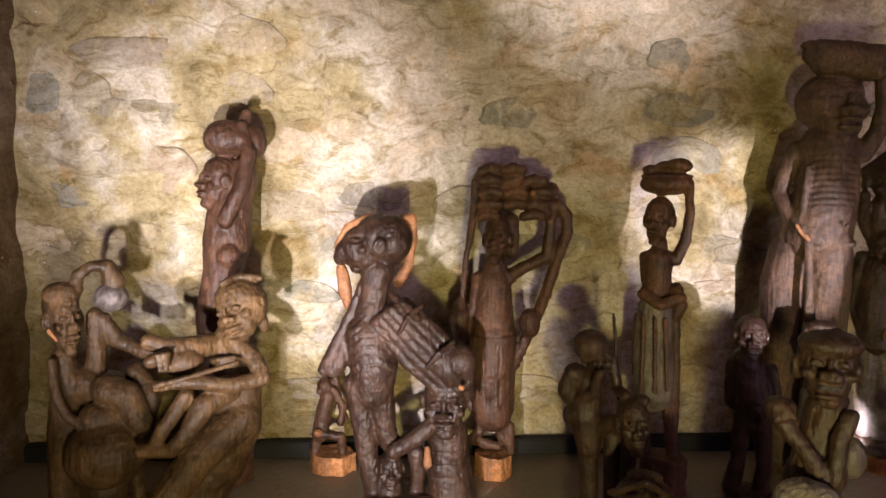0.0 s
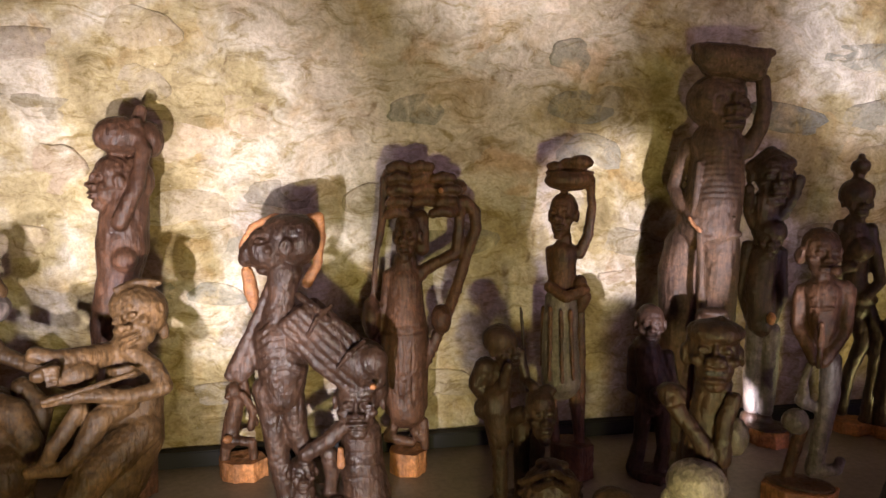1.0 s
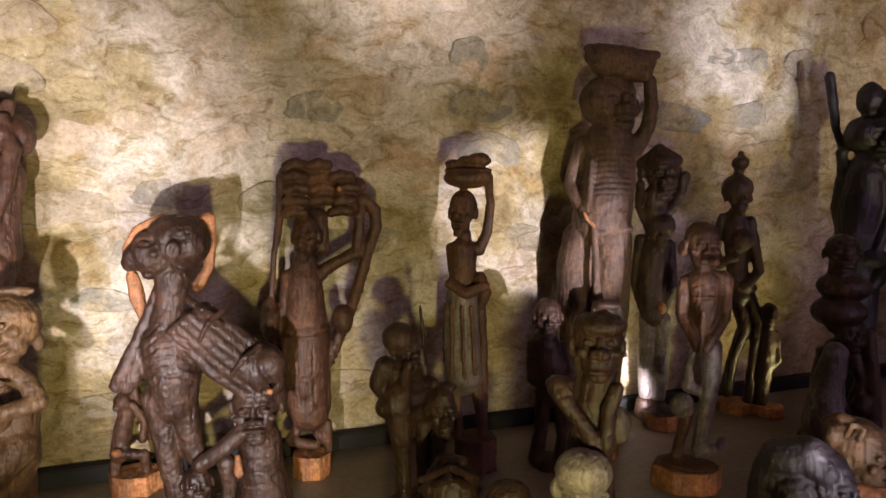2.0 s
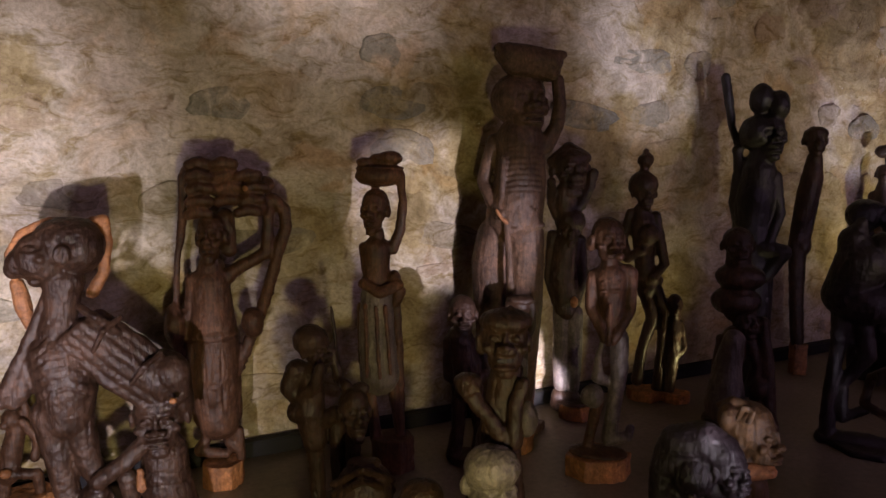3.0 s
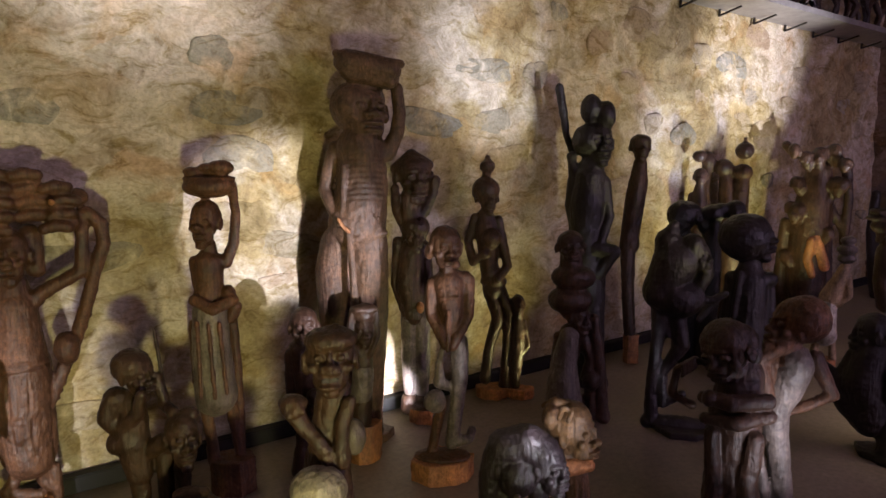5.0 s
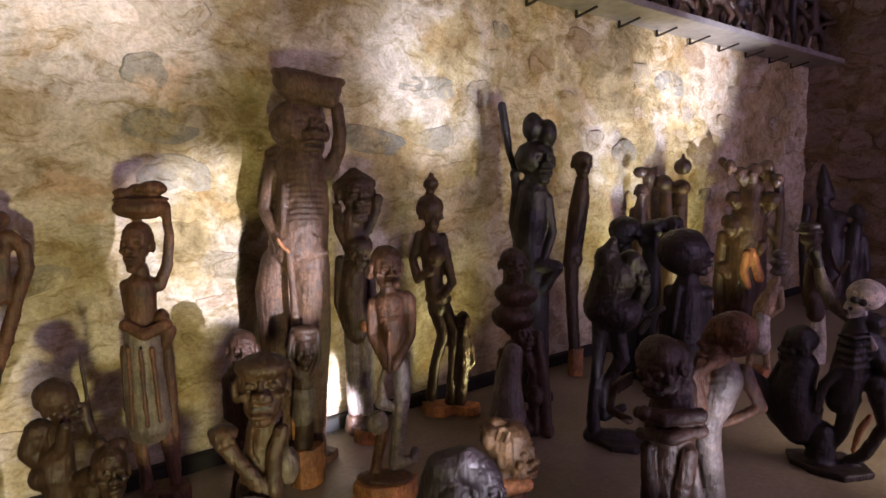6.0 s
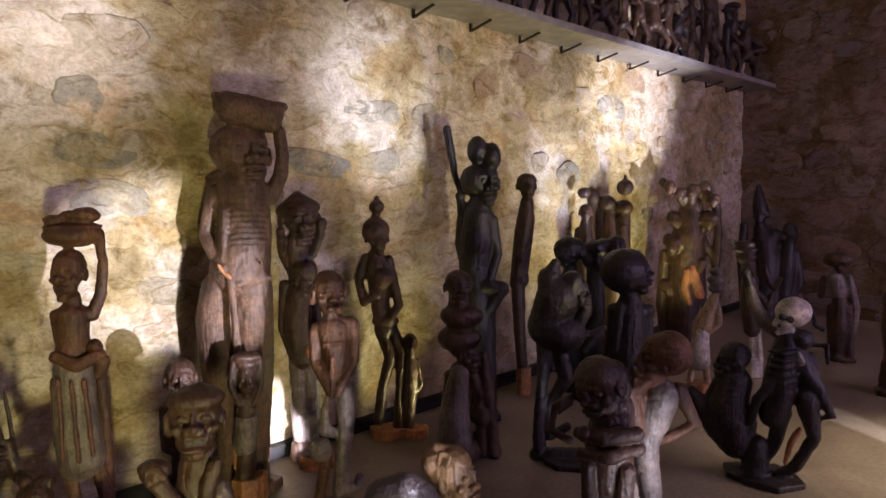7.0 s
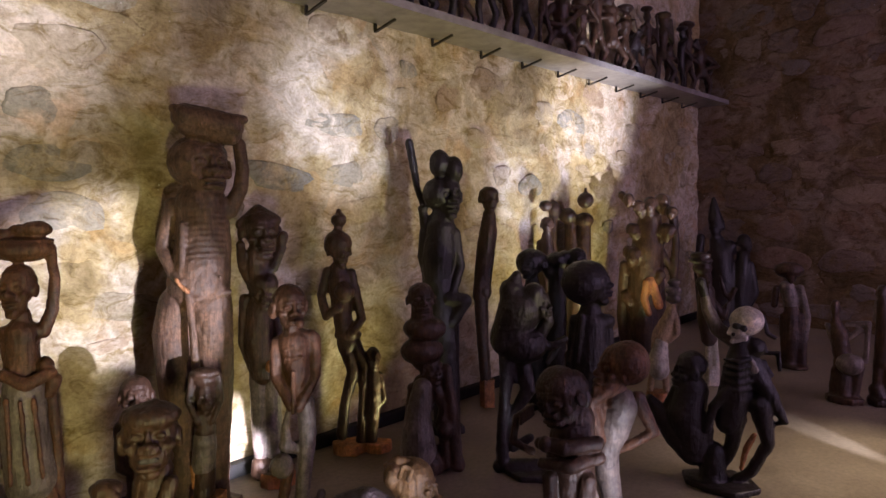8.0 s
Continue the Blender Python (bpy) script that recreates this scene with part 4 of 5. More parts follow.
b.ball((0.058, -0.03, 0.59), (0.033, 0.042, 0.051), m=3)
b.slab((0.03, 0), 0.12, 0, 0.05, n=9, m=0)
b.done(pose(1.107, 1.58, 0, 0, 0, -32.8), DARK,
       "large dark carved head with an open mouth resting on its hand")

b = Carving()
b.ball((0.017, -0, 0.486), (0.077, 0.07, 0.062))
b.head((0.025, -0, 0.456), 0.068, 0.077, yaw=25, pitch=-25)
b.limb((0.019, -0, 0.396, 0.066), (0.023, -0, 0.238, 0.083), (0.029, -0, 0.03, 0.091))
b.ball((-0.055, -0, 0.433), (0.015, 0.021, 0.027))
b.slab((0.024, -0), 0.11, 0, 0.05)
b.done(pose(0.998, 1.5, 0, 0, 0, -31.2), GREY,
       "polished carved head with a bald greyish crown")

b = Carving()
b.head((-0.028, 0, 1.271), 0.105, 0.124, yaw=22, pitch=-8, mouth=0.3)
b.limb((-0.115, 0, 1.318, 0.034), (-0.038, 0, 1.378, 0.037), (0.041, 0, 1.335, 0.031))
b.limb((0.082, -0.05, 1.26, 0.025), (0.074, -0.04, 1.203, 0.022), (0.023, 0, 1.1, 0.028), (-0.048, 0, 1.05, 0.034))
b.limb((-0.121, -0.05, 1.219, 0.022), (-0.122, 0, 1.111, 0.025), (-0.085, 0, 1.051, 0.034))
b.limb((-0.048, 0, 1.167, 0.057), (-0.051, 0, 1.067, 0.051))
b.ball((-0.027, 0, 1.018), (0.077, 0.073, 0.068))
b.head((-0.029, -0.02, 0.978), 0.062, 0.079, yaw=15, pitch=0)
b.limb((-0.045, 0, 0.895, 0.066), (-0.061, 0, 0.736, 0.069), (-0.043, 0, 0.569, 0.063))
b.limb((-0.116, 0, 0.949, 0.028), (-0.135, 0, 0.724, 0.023), (-0.088, 0, 0.6, 0.026))
b.limb((0.024, 0, 0.922, 0.029), (0.041, 0, 0.719, 0.026), (0.003, 0, 0.603, 0.026))
b.ball((-0.001, -0.08, 0.622), (0.02, 0.025, 0.031), m=1)
b.limb((-0.064, 0, 0.552, 0.046), (-0.068, 0, 0.309, 0.041), (-0.067, 0, 0.166, 0.035), m=3)
b.limb((0.002, 0, 0.55, 0.043), (0.001, 0, 0.307, 0.041), (-0.004, 0, 0.163, 0.035), m=3)
b.limb((-0.074, 0, 0.115, 0.038), (-0.082, 0, 0.064, 0.038))
b.limb((-0.005, 0, 0.112, 0.035), (0.011, 0, 0.06, 0.038))
b.slab((0.007, 0), 0.108, 0, 0.078, n=8, m=1)
b.ball((0.005, 0, 0.085), (0.1, 0.085, 0.022))
b.done(pose(2.17, 2.72, 0, 0, 0, -37.5), DARK,
       "carved man in grey trousers holding his head on both sides")

b = Carving()
b.head((0.012, -0, 0.989), 0.076, 0.094, yaw=25, pitch=-8)
b.ball((-0.056, -0, 0.975), (0.022, 0.028, 0.033))
b.ball((0.06, -0.1, 0.938), (0.019, 0.018, 0.017))
b.limb((0.019, 0, 0.924, 0.035), (0.022, -0, 0.858, 0.044))
b.limb((-0.034, -0, 0.843, 0.031), (0.026, 0, 0.858, 0.039), (0.094, 0, 0.867, 0.03))
b.limb((0.026, -0, 0.847, 0.066), (0.031, -0, 0.747, 0.055), (0.04, -0, 0.624, 0.044))
b.limb((-0.042, -0, 0.842, 0.029), (-0.053, 0, 0.717, 0.025), (0.01, -0.05, 0.595, 0.022))
b.limb((0.104, -0, 0.859, 0.028), (0.104, -0, 0.709, 0.024), (0.041, -0.05, 0.592, 0.022))
b.limb((0.027, -0.09, 0.742, 0.011), (0.024, -0.1, 0.587, 0.011))
b.limb((-0.002, -0.03, 0.571, 0.013), (-0.019, -0.03, 0.512, 0.015), (-0.016, -0.03, 0.433, 0.022), m=3)
b.ball((-0.037, -0.03, 0.347), (0.049, 0.049, 0.049), m=3)
b.limb((-0.02, -0.03, 0.432, 0.027), (0.018, 0, 0.405, 0.022), m=3)
b.limb((0.062, 0, 0.593, 0.04), (0.068, -0, 0.458, 0.035), (0.041, -0, 0.246, 0.031), m=3)
b.limb((0.041, -0, 0.246, 0.031), (0.029, 0, 0.155, 0.029), (0.107, -0, 0.174, 0.022), (0.115, 0, 0.213, 0.018), m=3)
b.limb((-0.012, -0, 0.331, 0.025), (-0.043, 0, 0.185, 0.023), (-0.061, -0, 0.086, 0.021))
b.limb((-0.008, -0.06, 0.825, 0.005), (0.062, -0.06, 0.83, 0.005))
b.limb((-0.007, -0.06, 0.79, 0.005), (0.063, -0.06, 0.796, 0.005))
b.slab((-0.006, 0), 0.146, 0, 0.091, n=8, m=1)
b.ball((-0.012, -0, 0.095), (0.125, 0.074, 0.023))
b.done(pose(1.891, 2.14, 0, 0, 0, -40.3), BROWN,
       "thin carved old man with large ears on raw wood base")

b = Carving()
b.ball((-0.02, 0, 0.7), (0.064, 0.044, 0.025))
b.ball((-0.021, -0, 0.67), (0.044, 0.037, 0.029))
b.head((-0.022, 0, 0.595), 0.049, 0.069, yaw=0)
b.limb((-0.027, 0, 0.52, 0.037), (-0.029, 0, 0.456, 0.045))
b.limb((-0.031, 0, 0.418, 0.05), (-0.04, 0, 0.304, 0.05), m=3)
b.limb((-0.074, 0, 0.295, 0.022), (-0.072, 0, 0.218, 0.02), m=1)
b.limb((-0.036, 0, 0.291, 0.045), (-0.045, 0, 0.163, 0.045))
b.limb((-0.07, 0, 0.694, 0.015), (-0.091, 0, 0.588, 0.015), (-0.056, -0.03, 0.501, 0.015))
b.limb((0.032, 0, 0.686, 0.015), (0.038, 0, 0.577, 0.015), (0.001, -0.03, 0.496, 0.015))
b.slab((-0.028, -0), 0.083, 0, 0.174, n=8, m=1)
b.done(pose(1.725, 2.48, 0, 0, 0, -27.3), DARK,
       "small dark carved woman with head bowl on raw block")

b = Carving()
b.limb((-0.015, 0, 1.374, 0.016), (-0.017, 0, 1.311, 0.022))
b.ball((-0.016, 0, 1.324), (0.044, 0.043, 0.041))
b.limb((-0.02, 0, 1.286, 0.025), (-0.024, 0, 1.242, 0.029))
b.ball((-0.025, 0, 1.191), (0.079, 0.079, 0.079))
b.head((-0.017, 0, 1.146), 0.07, 0.089, yaw=20, pitch=0, roll=0, hair=False)
b.limb((-0.025, 0, 1.057, 0.045), (-0.023, 0, 0.987, 0.064), (-0.016, 0, 0.865, 0.058), (0, 0, 0.702, 0.051), (0.018, 0, 0.63, 0.055))
b.ball((0.007, -0.05, 0.928), (0.057, 0.057, 0.057))
b.limb((-0.082, 0, 1.039, 0.029), (-0.124, 0, 0.905, 0.026), (-0.097, -0.04, 0.791, 0.025), (-0.026, -0.06, 0.841, 0.025))
b.limb((0.045, 0, 1.024, 0.029), (0.077, 0, 0.857, 0.029), (0.098, 0, 0.766, 0.026), (0.041, -0.05, 0.695, 0.025))
b.ball((0.019, 0, 0.676), (0.077, 0.059, 0.042))
b.limb((-0.007, 0, 0.637, 0.042), (0.044, 0, 0.466, 0.036), (-0.007, 0, 0.295, 0.029), (-0.031, 0, 0.102, 0.033))
b.limb((0.05, 0, 0.636, 0.039), (0.106, 0, 0.491, 0.032), (0.089, 0, 0.24, 0.026), (0.079, 0, 0.056, 0.033))
b.head((0.158, 0, 0.537), 0.045, 0.065, yaw=10, pitch=0, roll=0)
b.limb((0.157, 0, 0.471, 0.032), (0.161, 0, 0.306, 0.036), (0.138, 0, 0.055, 0.029))
b.limb((0.193, 0, 0.444, 0.016), (0.213, 0, 0.305, 0.016), (0.167, 0, 0.239, 0.016))
b.slab((0, 0), 0.11, 0, 0.06, n=8, m=1)
b.slab((0.17, 0), 0.09, 0, 0.055, n=7, m=1)
b.done(pose(2.683, 2.78, 0, 0, 0, -41.7), DARK,
       "dark carved figure with head pot on red-brown base")

b = Carving()
b.ball((0.017, 0, 1.647), (0.064, 0.076, 0.087))
b.ball((0.101, 0, 1.609), (0.057, 0.07, 0.084))
b.head((0.06, 0, 1.446), 0.098, 0.135, yaw=24, pitch=0, roll=0, mouth=0.2)
b.ball((0.006, 0, 1.467), (0.098, 0.1, 0.101))
b.limb((0.026, 0, 1.339, 0.068), (0.015, 0, 1.248, 0.095))
b.limb((0.015, 0, 1.238, 0.095), (0.001, 0, 1.112, 0.109), (-0.01, 0, 0.958, 0.096), (0.01, 0, 0.786, 0.089), (0.023, 0, 0.577, 0.09), (0.035, 0, 0.225, 0.083), (0.035, 0, 0.03, 0.083))
b.limb((-0.069, 0, 1.266, 0.041), (-0.089, 0, 1.351, 0.027), (-0.092, 0, 1.375, 0.031))
b.limb((-0.076, 0, 1.232, 0.041), (-0.091, 0, 1.096, 0.038), (-0.064, 0, 0.958, 0.034))
b.limb((0.1, 0, 1.224, 0.037), (0.126, 0, 1.026, 0.034), (0.086, -0.05, 0.875, 0.03))
# a wall shadow left of the head, built as a bent bar
b.limb((-0.17, 0.04, 1.782, 0.027), (-0.148, 0.04, 1.654, 0.027), (-0.128, 0.04, 1.511, 0.021), (-0.091, 0.04, 1.395, 0.017), (-0.072, 0.04, 1.279, 0.024))
b.limb((0.056, -0.05, 0.841, 0.047), (0.156, -0.05, 0.821, 0.044), (0.079, -0.05, 0.691, 0.037))
b.limb((0.064, 0, 0.717, 0.055), (0.063, 0, 0.296, 0.052), (0.061, 0, -0.061, 0.052), (0.061, 0, 0.03, 0.052))
b.slab((0.02, 0), 0.13, 0, 0.05, n=9, m=0)
b.done(pose(3.276, 2.6, 0, 0, 0, -49.8), BLACK,
       "tall black carved figure with a double head and a raised arm")

b = Carving()
b.head((0.026, -0, 1.434), 0.073, 0.09, yaw=20)
b.ball((0.027, -0, 1.475), (0.069, 0.059, 0.048))
b.limb((0.028, -0, 1.331, 0.045), (0.02, -0, 1.228, 0.059), (0, -0, 1.106, 0.063), (-0.029, -0, 0.912, 0.053), (-0.048, -0, 0.769, 0.046))
b.limb((0.051, -0, 1.228, 0.031), (0.022, -0, 0.984, 0.032), (-0.01, -0, 0.771, 0.032))
b.limb((-0.035, -0, 0.77, 0.05), (-0.029, -0, 0.482, 0.043), (-0.01, 0, 0.19, 0.04))
b.ball((-0.002, -0, 0.807), (0.042, 0.053, 0.064))
b.slab((0, -0), 0.058, 0, 0.198, n=8, m=1)
b.done(pose(3.85, 2.7, 0, 0, 0, -53.6), DARK,
       "slim tall carved figure on a pale block")

b = Carving()
b.head((-0.017, 0, 0.906), 0.08, 0.091, yaw=15)
b.ball((-0.003, 0, 0.757), (0.114, 0.092, 0.069))
b.ball((-0.017, 0, 0.64), (0.115, 0.095, 0.075))
b.limb((-0.016, 0, 0.855, 0.057), (-0.011, -0, 0.593, 0.063))
b.head((0.029, -0, 0.542), 0.069, 0.081, yaw=45)
b.limb((-0.014, -0, 0.46, 0.058), (-0.034, -0, 0.354, 0.07))
b.limb((-0.019, -0.05, 0.458, 0.051), (-0.044, -0.05, 0.309, 0.069), (-0.046, -0.05, 0.129, 0.096), m=3)
b.limb((-0.07, -0, 0.442, 0.029), (-0.09, -0, 0.291, 0.026), (-0.079, -0, 0.139, 0.027))
b.limb((0.048, 0, 0.449, 0.032), (0.095, -0, 0.333, 0.032), (0.075, -0, 0.242, 0.035))
b.ball((0.092, -0.03, 0.223), (0.043, 0.047, 0.052))
b.limb((0.091, 0, 0.183, 0.032), (0.096, 0, 0.03, 0.032))
b.limb((0.101, -0, 0.54, 0.032), (0.135, -0, 0.306, 0.035), (0.152, 0, 0.067, 0.035), (0.158, -0, 0.03, 0.041))
b.limb((-0.035, 0, 0.112, 0.088), (-0.017, -0, 0.03, 0.089), (-0.001, -0, 0.03, 0.089))
b.limb((-0.064, 0, 0.141, 0.024), (-0.102, -0, 0.03, 0.027), (-0.087, 0, 0.03, 0.027))
b.slab((-0.069, 0), 0.11, 0, 0.05)
b.done(pose(2.794, 2.25, 0, 0, 0, -47.9), DARK,
       "carved woman with stacked pots above and a pale smooth apron")

b = Carving()
b.head((0.037, 0, 0.453), 0.07, 0.11, yaw=68, pitch=0, roll=0, hair=False)
b.ball((0.008, 0, 0.489), (0.066, 0.064, 0.062))
b.ball((-0.038, -0.03, 0.515), (0.031, 0.037, 0.044))
b.limb((-0.058, 0, 0.54, 0.015), (-0.022, 0, 0.555, 0.017), (0.017, 0, 0.551, 0.015), (0.052, 0, 0.543, 0.013))
b.limb((-0.006, -0.09, 0.537, 0.009), (0.007, -0.1, 0.575, 0.009), (0.031, -0.1, 0.566, 0.009), (0.022, -0.1, 0.533, 0.009))
b.limb((0.017, 0, 0.37, 0.052), (0.033, 0, 0.285, 0.056), (0.037, 0, 0.117, 0.067), (0.037, 0, 0.03, 0.067))
b.limb((0.005, -0.04, 0.352, 0.036), (0.085, -0.04, 0.368, 0.022), m=1)
b.slab((0.047, -0.017), 0.12, 0, 0.05, n=9, m=0)
b.done(pose(1.849, 1.42, 0, 0, 0, -50.0), WARM,
       "carved face block of pale brown wood with a dark ring crown")

b = Carving()
b.limb((-0.089, -0, 0.268, 0.03), (-0.077, -0, 0.394, 0.043), (-0.041, -0, 0.477, 0.056), (0.027, -0, 0.496, 0.058), (0.073, -0, 0.47, 0.055))
b.ball((0, -0, 0.398), (0.069, 0.072, 0.075))
b.head((0.097, -0, 0.415), 0.064, 0.08, yaw=50, hair=False)
b.limb((-0.036, -0, 0.331, 0.03), (-0.03, -0, 0.138, 0.034), (-0.021, 0, 0.03, 0.041))
b.limb((0.062, 0, 0.366, 0.029), (0.07, 0, 0.16, 0.033), (0.075, -0, 0.03, 0.04))
b.limb((0.003, -0.06, 0.35, 0.013), (0.028, -0.06, 0.271, 0.014), m=3)
b.slab((0.008, -0), 0.11, 0, 0.05)
b.done(pose(1.614, 1.38, 0, 0, 0, -46.4), BLACK,
       "dark carved stooping figure with a bent back")

b = Carving()
b.limb((-0.115, -0, 0.03, 0.038), (-0.118, -0, 0.196, 0.029), (-0.095, -0, 0.435, 0.032), (-0.078, -0, 0.643, 0.052))
b.limb((-0.083, -0, 0.702, 0.093), (-0.023, -0, 0.849, 0.11), (-0.06, -0, 0.951, 0.064), (-0.033, -0, 1.029, 0.026))
b.ball((-0.005, -0, 0.673), (0.128, 0.113, 0.099))
b.limb((0.011, -0, 0.82, 0.07), (0.055, -0, 0.936, 0.058))
b.limb((-0.13, -0, 0.03, 0.038), (0.002, -0, 0.03, 0.044), (0.104, -0, 0.03, 0.038))
b.limb((-0.006, -0, 0.585, 0.044), (0.022, -0, 0.437, 0.038), (-0.067, -0, 0.287, 0.026), (-0.06, -0, 0.131, 0.024), (0.028, -0, 0.184, 0.023))
b.limb((0.053, -0, 0.673, 0.029), (0.153, -0, 0.668, 0.02), (0.21, -0, 0.704, 0.017))
b.slab((0.028, -0), 0.18, 0, 0.03, n=8)
b.limb((0.067, -0, 0.703, 0.041), (0.119, -0, 0.791, 0.035), (0.098, -0, 0.907, 0.035))
b.head((0.083, -0, 0.878), 0.069, 0.081, yaw=60)
b.limb((0.008, -0, 0.555, 0.029), (-0.064, -0, 0.54, 0.026), (-0.045, -0, 0.49, 0.023))
b.done(pose(3.108, 1.85, 0, 0, 0, -54.0), BLACK,
       "black carved standing figure with thin legs and a curved back")

b = Carving()
b.head((-0.013, 0, 0.981), 0.106, 0.102, yaw=-40)
b.ball((-0.028, 0, 0.993), (0.102, 0.1, 0.098))
b.limb((-0.014, 0, 0.874, 0.047), (-0.015, 0, 0.735, 0.079), (-0.002, 0, 0.456, 0.087), (0.01, 0, 0.054, 0.08))
b.limb((-0.081, -0, 0.775, 0.032), (-0.103, 0, 0.535, 0.032), (-0.026, -0, 0.375, 0.032))
b.ball((0.154, -0, 1.003), (0.078, 0.07, 0.063))
b.ball((0.115, 0, 0.933), (0.055, 0.059, 0.063))
b.limb((0.154, 0, 0.952, 0.055), (0.152, 0, 0.617, 0.071), (0.128, 0, 0.056, 0.071))
b.ball((0.212, 0, 1.03), (0.055, 0.051, 0.047))
b.head((0.296, 0, 1.002), 0.078, 0.094, yaw=30)
b.slab((0.037, 0), 0.11, 0, 0.05)
b.done(pose(4.137, 2.5, 0, 0, 0, -55.0), BLACK,
       "black carved figure with a round smooth head")

b = Carving()
b.ball((-0.037, -0, 0.884), (0.154, 0.15, 0.147))
b.head((0.01, 0, 0.884), 0.132, 0.146, yaw=75)
b.limb((-0.001, 0, 0.737, 0.062), (-0.002, 0, 0.644, 0.088))
b.limb((-0.092, 0, 0.624, 0.052), (-0.002, 0, 0.607, 0.096), (0.105, 0, 0.628, 0.051))
b.limb((-0.002, 0, 0.607, 0.11), (-0.014, 0, 0.364, 0.126), (-0.004, 0, 0.064, 0.133), (-0.005, 0, 0.03, 0.134))
b.limb((-0.099, 0, 0.605, 0.041), (-0.122, 0, 0.361, 0.037), (-0.04, 0, 0.176, 0.037))
b.limb((0.105, 0, 0.609, 0.037), (0.122, 0, 0.369, 0.033), (0.051, 0, 0.18, 0.033))
b.limb((-0.161, -0.1, 0.53, 0.022), (-0.27, -0.1, 0.379, 0.022))
b.limb((-0.054, -0.1, 0.678, 0.018), (-0.084, -0.1, 0.386, 0.018))
b.slab((-0.016, 0), 0.11, 0, 0.05)
b.done(pose(4.124, 2.05, 0, 0, 0, -59.9), BLACK,
       "black carved bust with a large round head in profile")

b = Carving()
b.head((0.008, 0, 0.653), 0.101, 0.117, yaw=-38, pitch=-20, roll=-8)
b.ball((0.041, 0.04, 0.683), (0.081, 0.076, 0.072))
b.ball((0.105, 0.02, 0.645), (0.021, 0.031, 0.042))
b.limb((0.063, 0.03, 0.568, 0.076), (0.048, 0, 0.436, 0.093), (0.04, 0, 0.26, 0.089), (0.043, 0, 0.037, 0.103), (0.043, 0, 0.03, 0.103))
b.limb((-0.093, 0, 0.612, 0.017), (-0.155, 0, 0.572, 0.015), (-0.171, 0, 0.478, 0.015), (-0.1, 0, 0.44, 0.017))
b.limb((-0.092, -0.04, 0.633, 0.008), (-0.137, -0.05, 0.603, 0.008))
b.limb((-0.092, -0.04, 0.622, 0.008), (-0.136, -0.05, 0.59, 0.008))
b.limb((-0.092, -0.04, 0.611, 0.008), (-0.136, -0.05, 0.577, 0.008))
b.limb((-0.092, -0.04, 0.6, 0.008), (-0.136, -0.05, 0.564, 0.008))
b.limb((-0.062, -0.1, 0.511, 0.024), (0.024, -0.13, 0.508, 0.03), (0.14, -0.09, 0.516, 0.028))
b.limb((-0.053, -0.1, 0.435, 0.022), (0.044, -0.13, 0.44, 0.028), (0.145, -0.09, 0.462, 0.026))
b.ball((-0.046, -0.12, 0.515), (0.028, 0.029, 0.03))
b.limb((-0.033, -0.08, 0.374, 0.027), (-0.023, -0.08, 0.224, 0.027), (-0.021, -0.08, 0.007, 0.031), (-0.021, -0.08, 0.03, 0.031))
b.limb((0.105, -0.07, 0.362, 0.037), (0.088, -0.07, 0.233, 0.039), (0.091, -0.07, 0.017, 0.039), (0.091, -0.07, 0.03, 0.039))
b.seam((-0.015, -0.05, 0.588), (0.043, -0.09, 0.597), (0.118, -0.04, 0.599), wide=0.006, depth=0.006)
b.seam((-0.015, -0.05, 0.552), (0.043, -0.09, 0.562), (0.119, -0.04, 0.563), wide=0.006, depth=0.006)
b.seam((-0.015, -0.05, 0.518), (0.044, -0.09, 0.528), (0.12, -0.04, 0.529), wide=0.006, depth=0.006)
b.slab((0.02, -0.03), 0.13, 0, 0.05, n=9, m=0)
b.done(pose(2.481, 1.24, 0, 0, 0, -57.0), DARK,
       "dark brown carved squatting figure with a heavy lowered head")

b = Carving()
b.ball((0.046, 0, 0.765), (0.084, 0.086, 0.088))
b.head((-0.001, 0, 0.729), 0.08, 0.111, yaw=-62, pitch=6, hair=False)
b.limb((0.004, 0, 0.655, 0.04), (0.01, 0, 0.599, 0.062))
b.limb((-0.065, -0.05, 0.464, 0.029), (-0.096, -0.06, 0.618, 0.026), (-0.026, -0.05, 0.668, 0.024))
b.limb((-0.091, -0.04, 0.436, 0.024), (-0.061, -0.03, 0.548, 0.027), (-0.073, -0.05, 0.665, 0.02))
b.limb((0.021, 0, 0.6, 0.067), (-0.005, -0, 0.508, 0.062), (-0.034, 0, 0.426, 0.054), m=3)
b.limb((0.08, -0, 0.626, 0.031), (0.143, -0, 0.496, 0.022), (0.063, -0, 0.445, 0.02), (-0.012, -0, 0.405, 0.018))
b.limb((-0.044, -0, 0.414, 0.056), (-0.027, -0, 0.289, 0.045), (-0.001, 0, 0.107, 0.038), (0.003, 0, 0.03, 0.041), m=3)
b.limb((-0.098, -0.05, 0.337, 0.016), (-0.098, -0.05, 0.28, 0.022), (-0.066, -0.04, 0.119, 0.027), (-0.063, -0.03, 0.03, 0.031), m=3)
b.limb((-0.001, -0, 0.406, 0.013), (-0.018, -0, 0.358, 0.013), m=3)
b.slab((-0.02, -0.01), 0.11, 0, 0.05)
b.done(pose(2.712, 1.12, 0, 0, 0, -62.0), BROWN,
       "carved thinking figure with a large bald head and pale thin body")

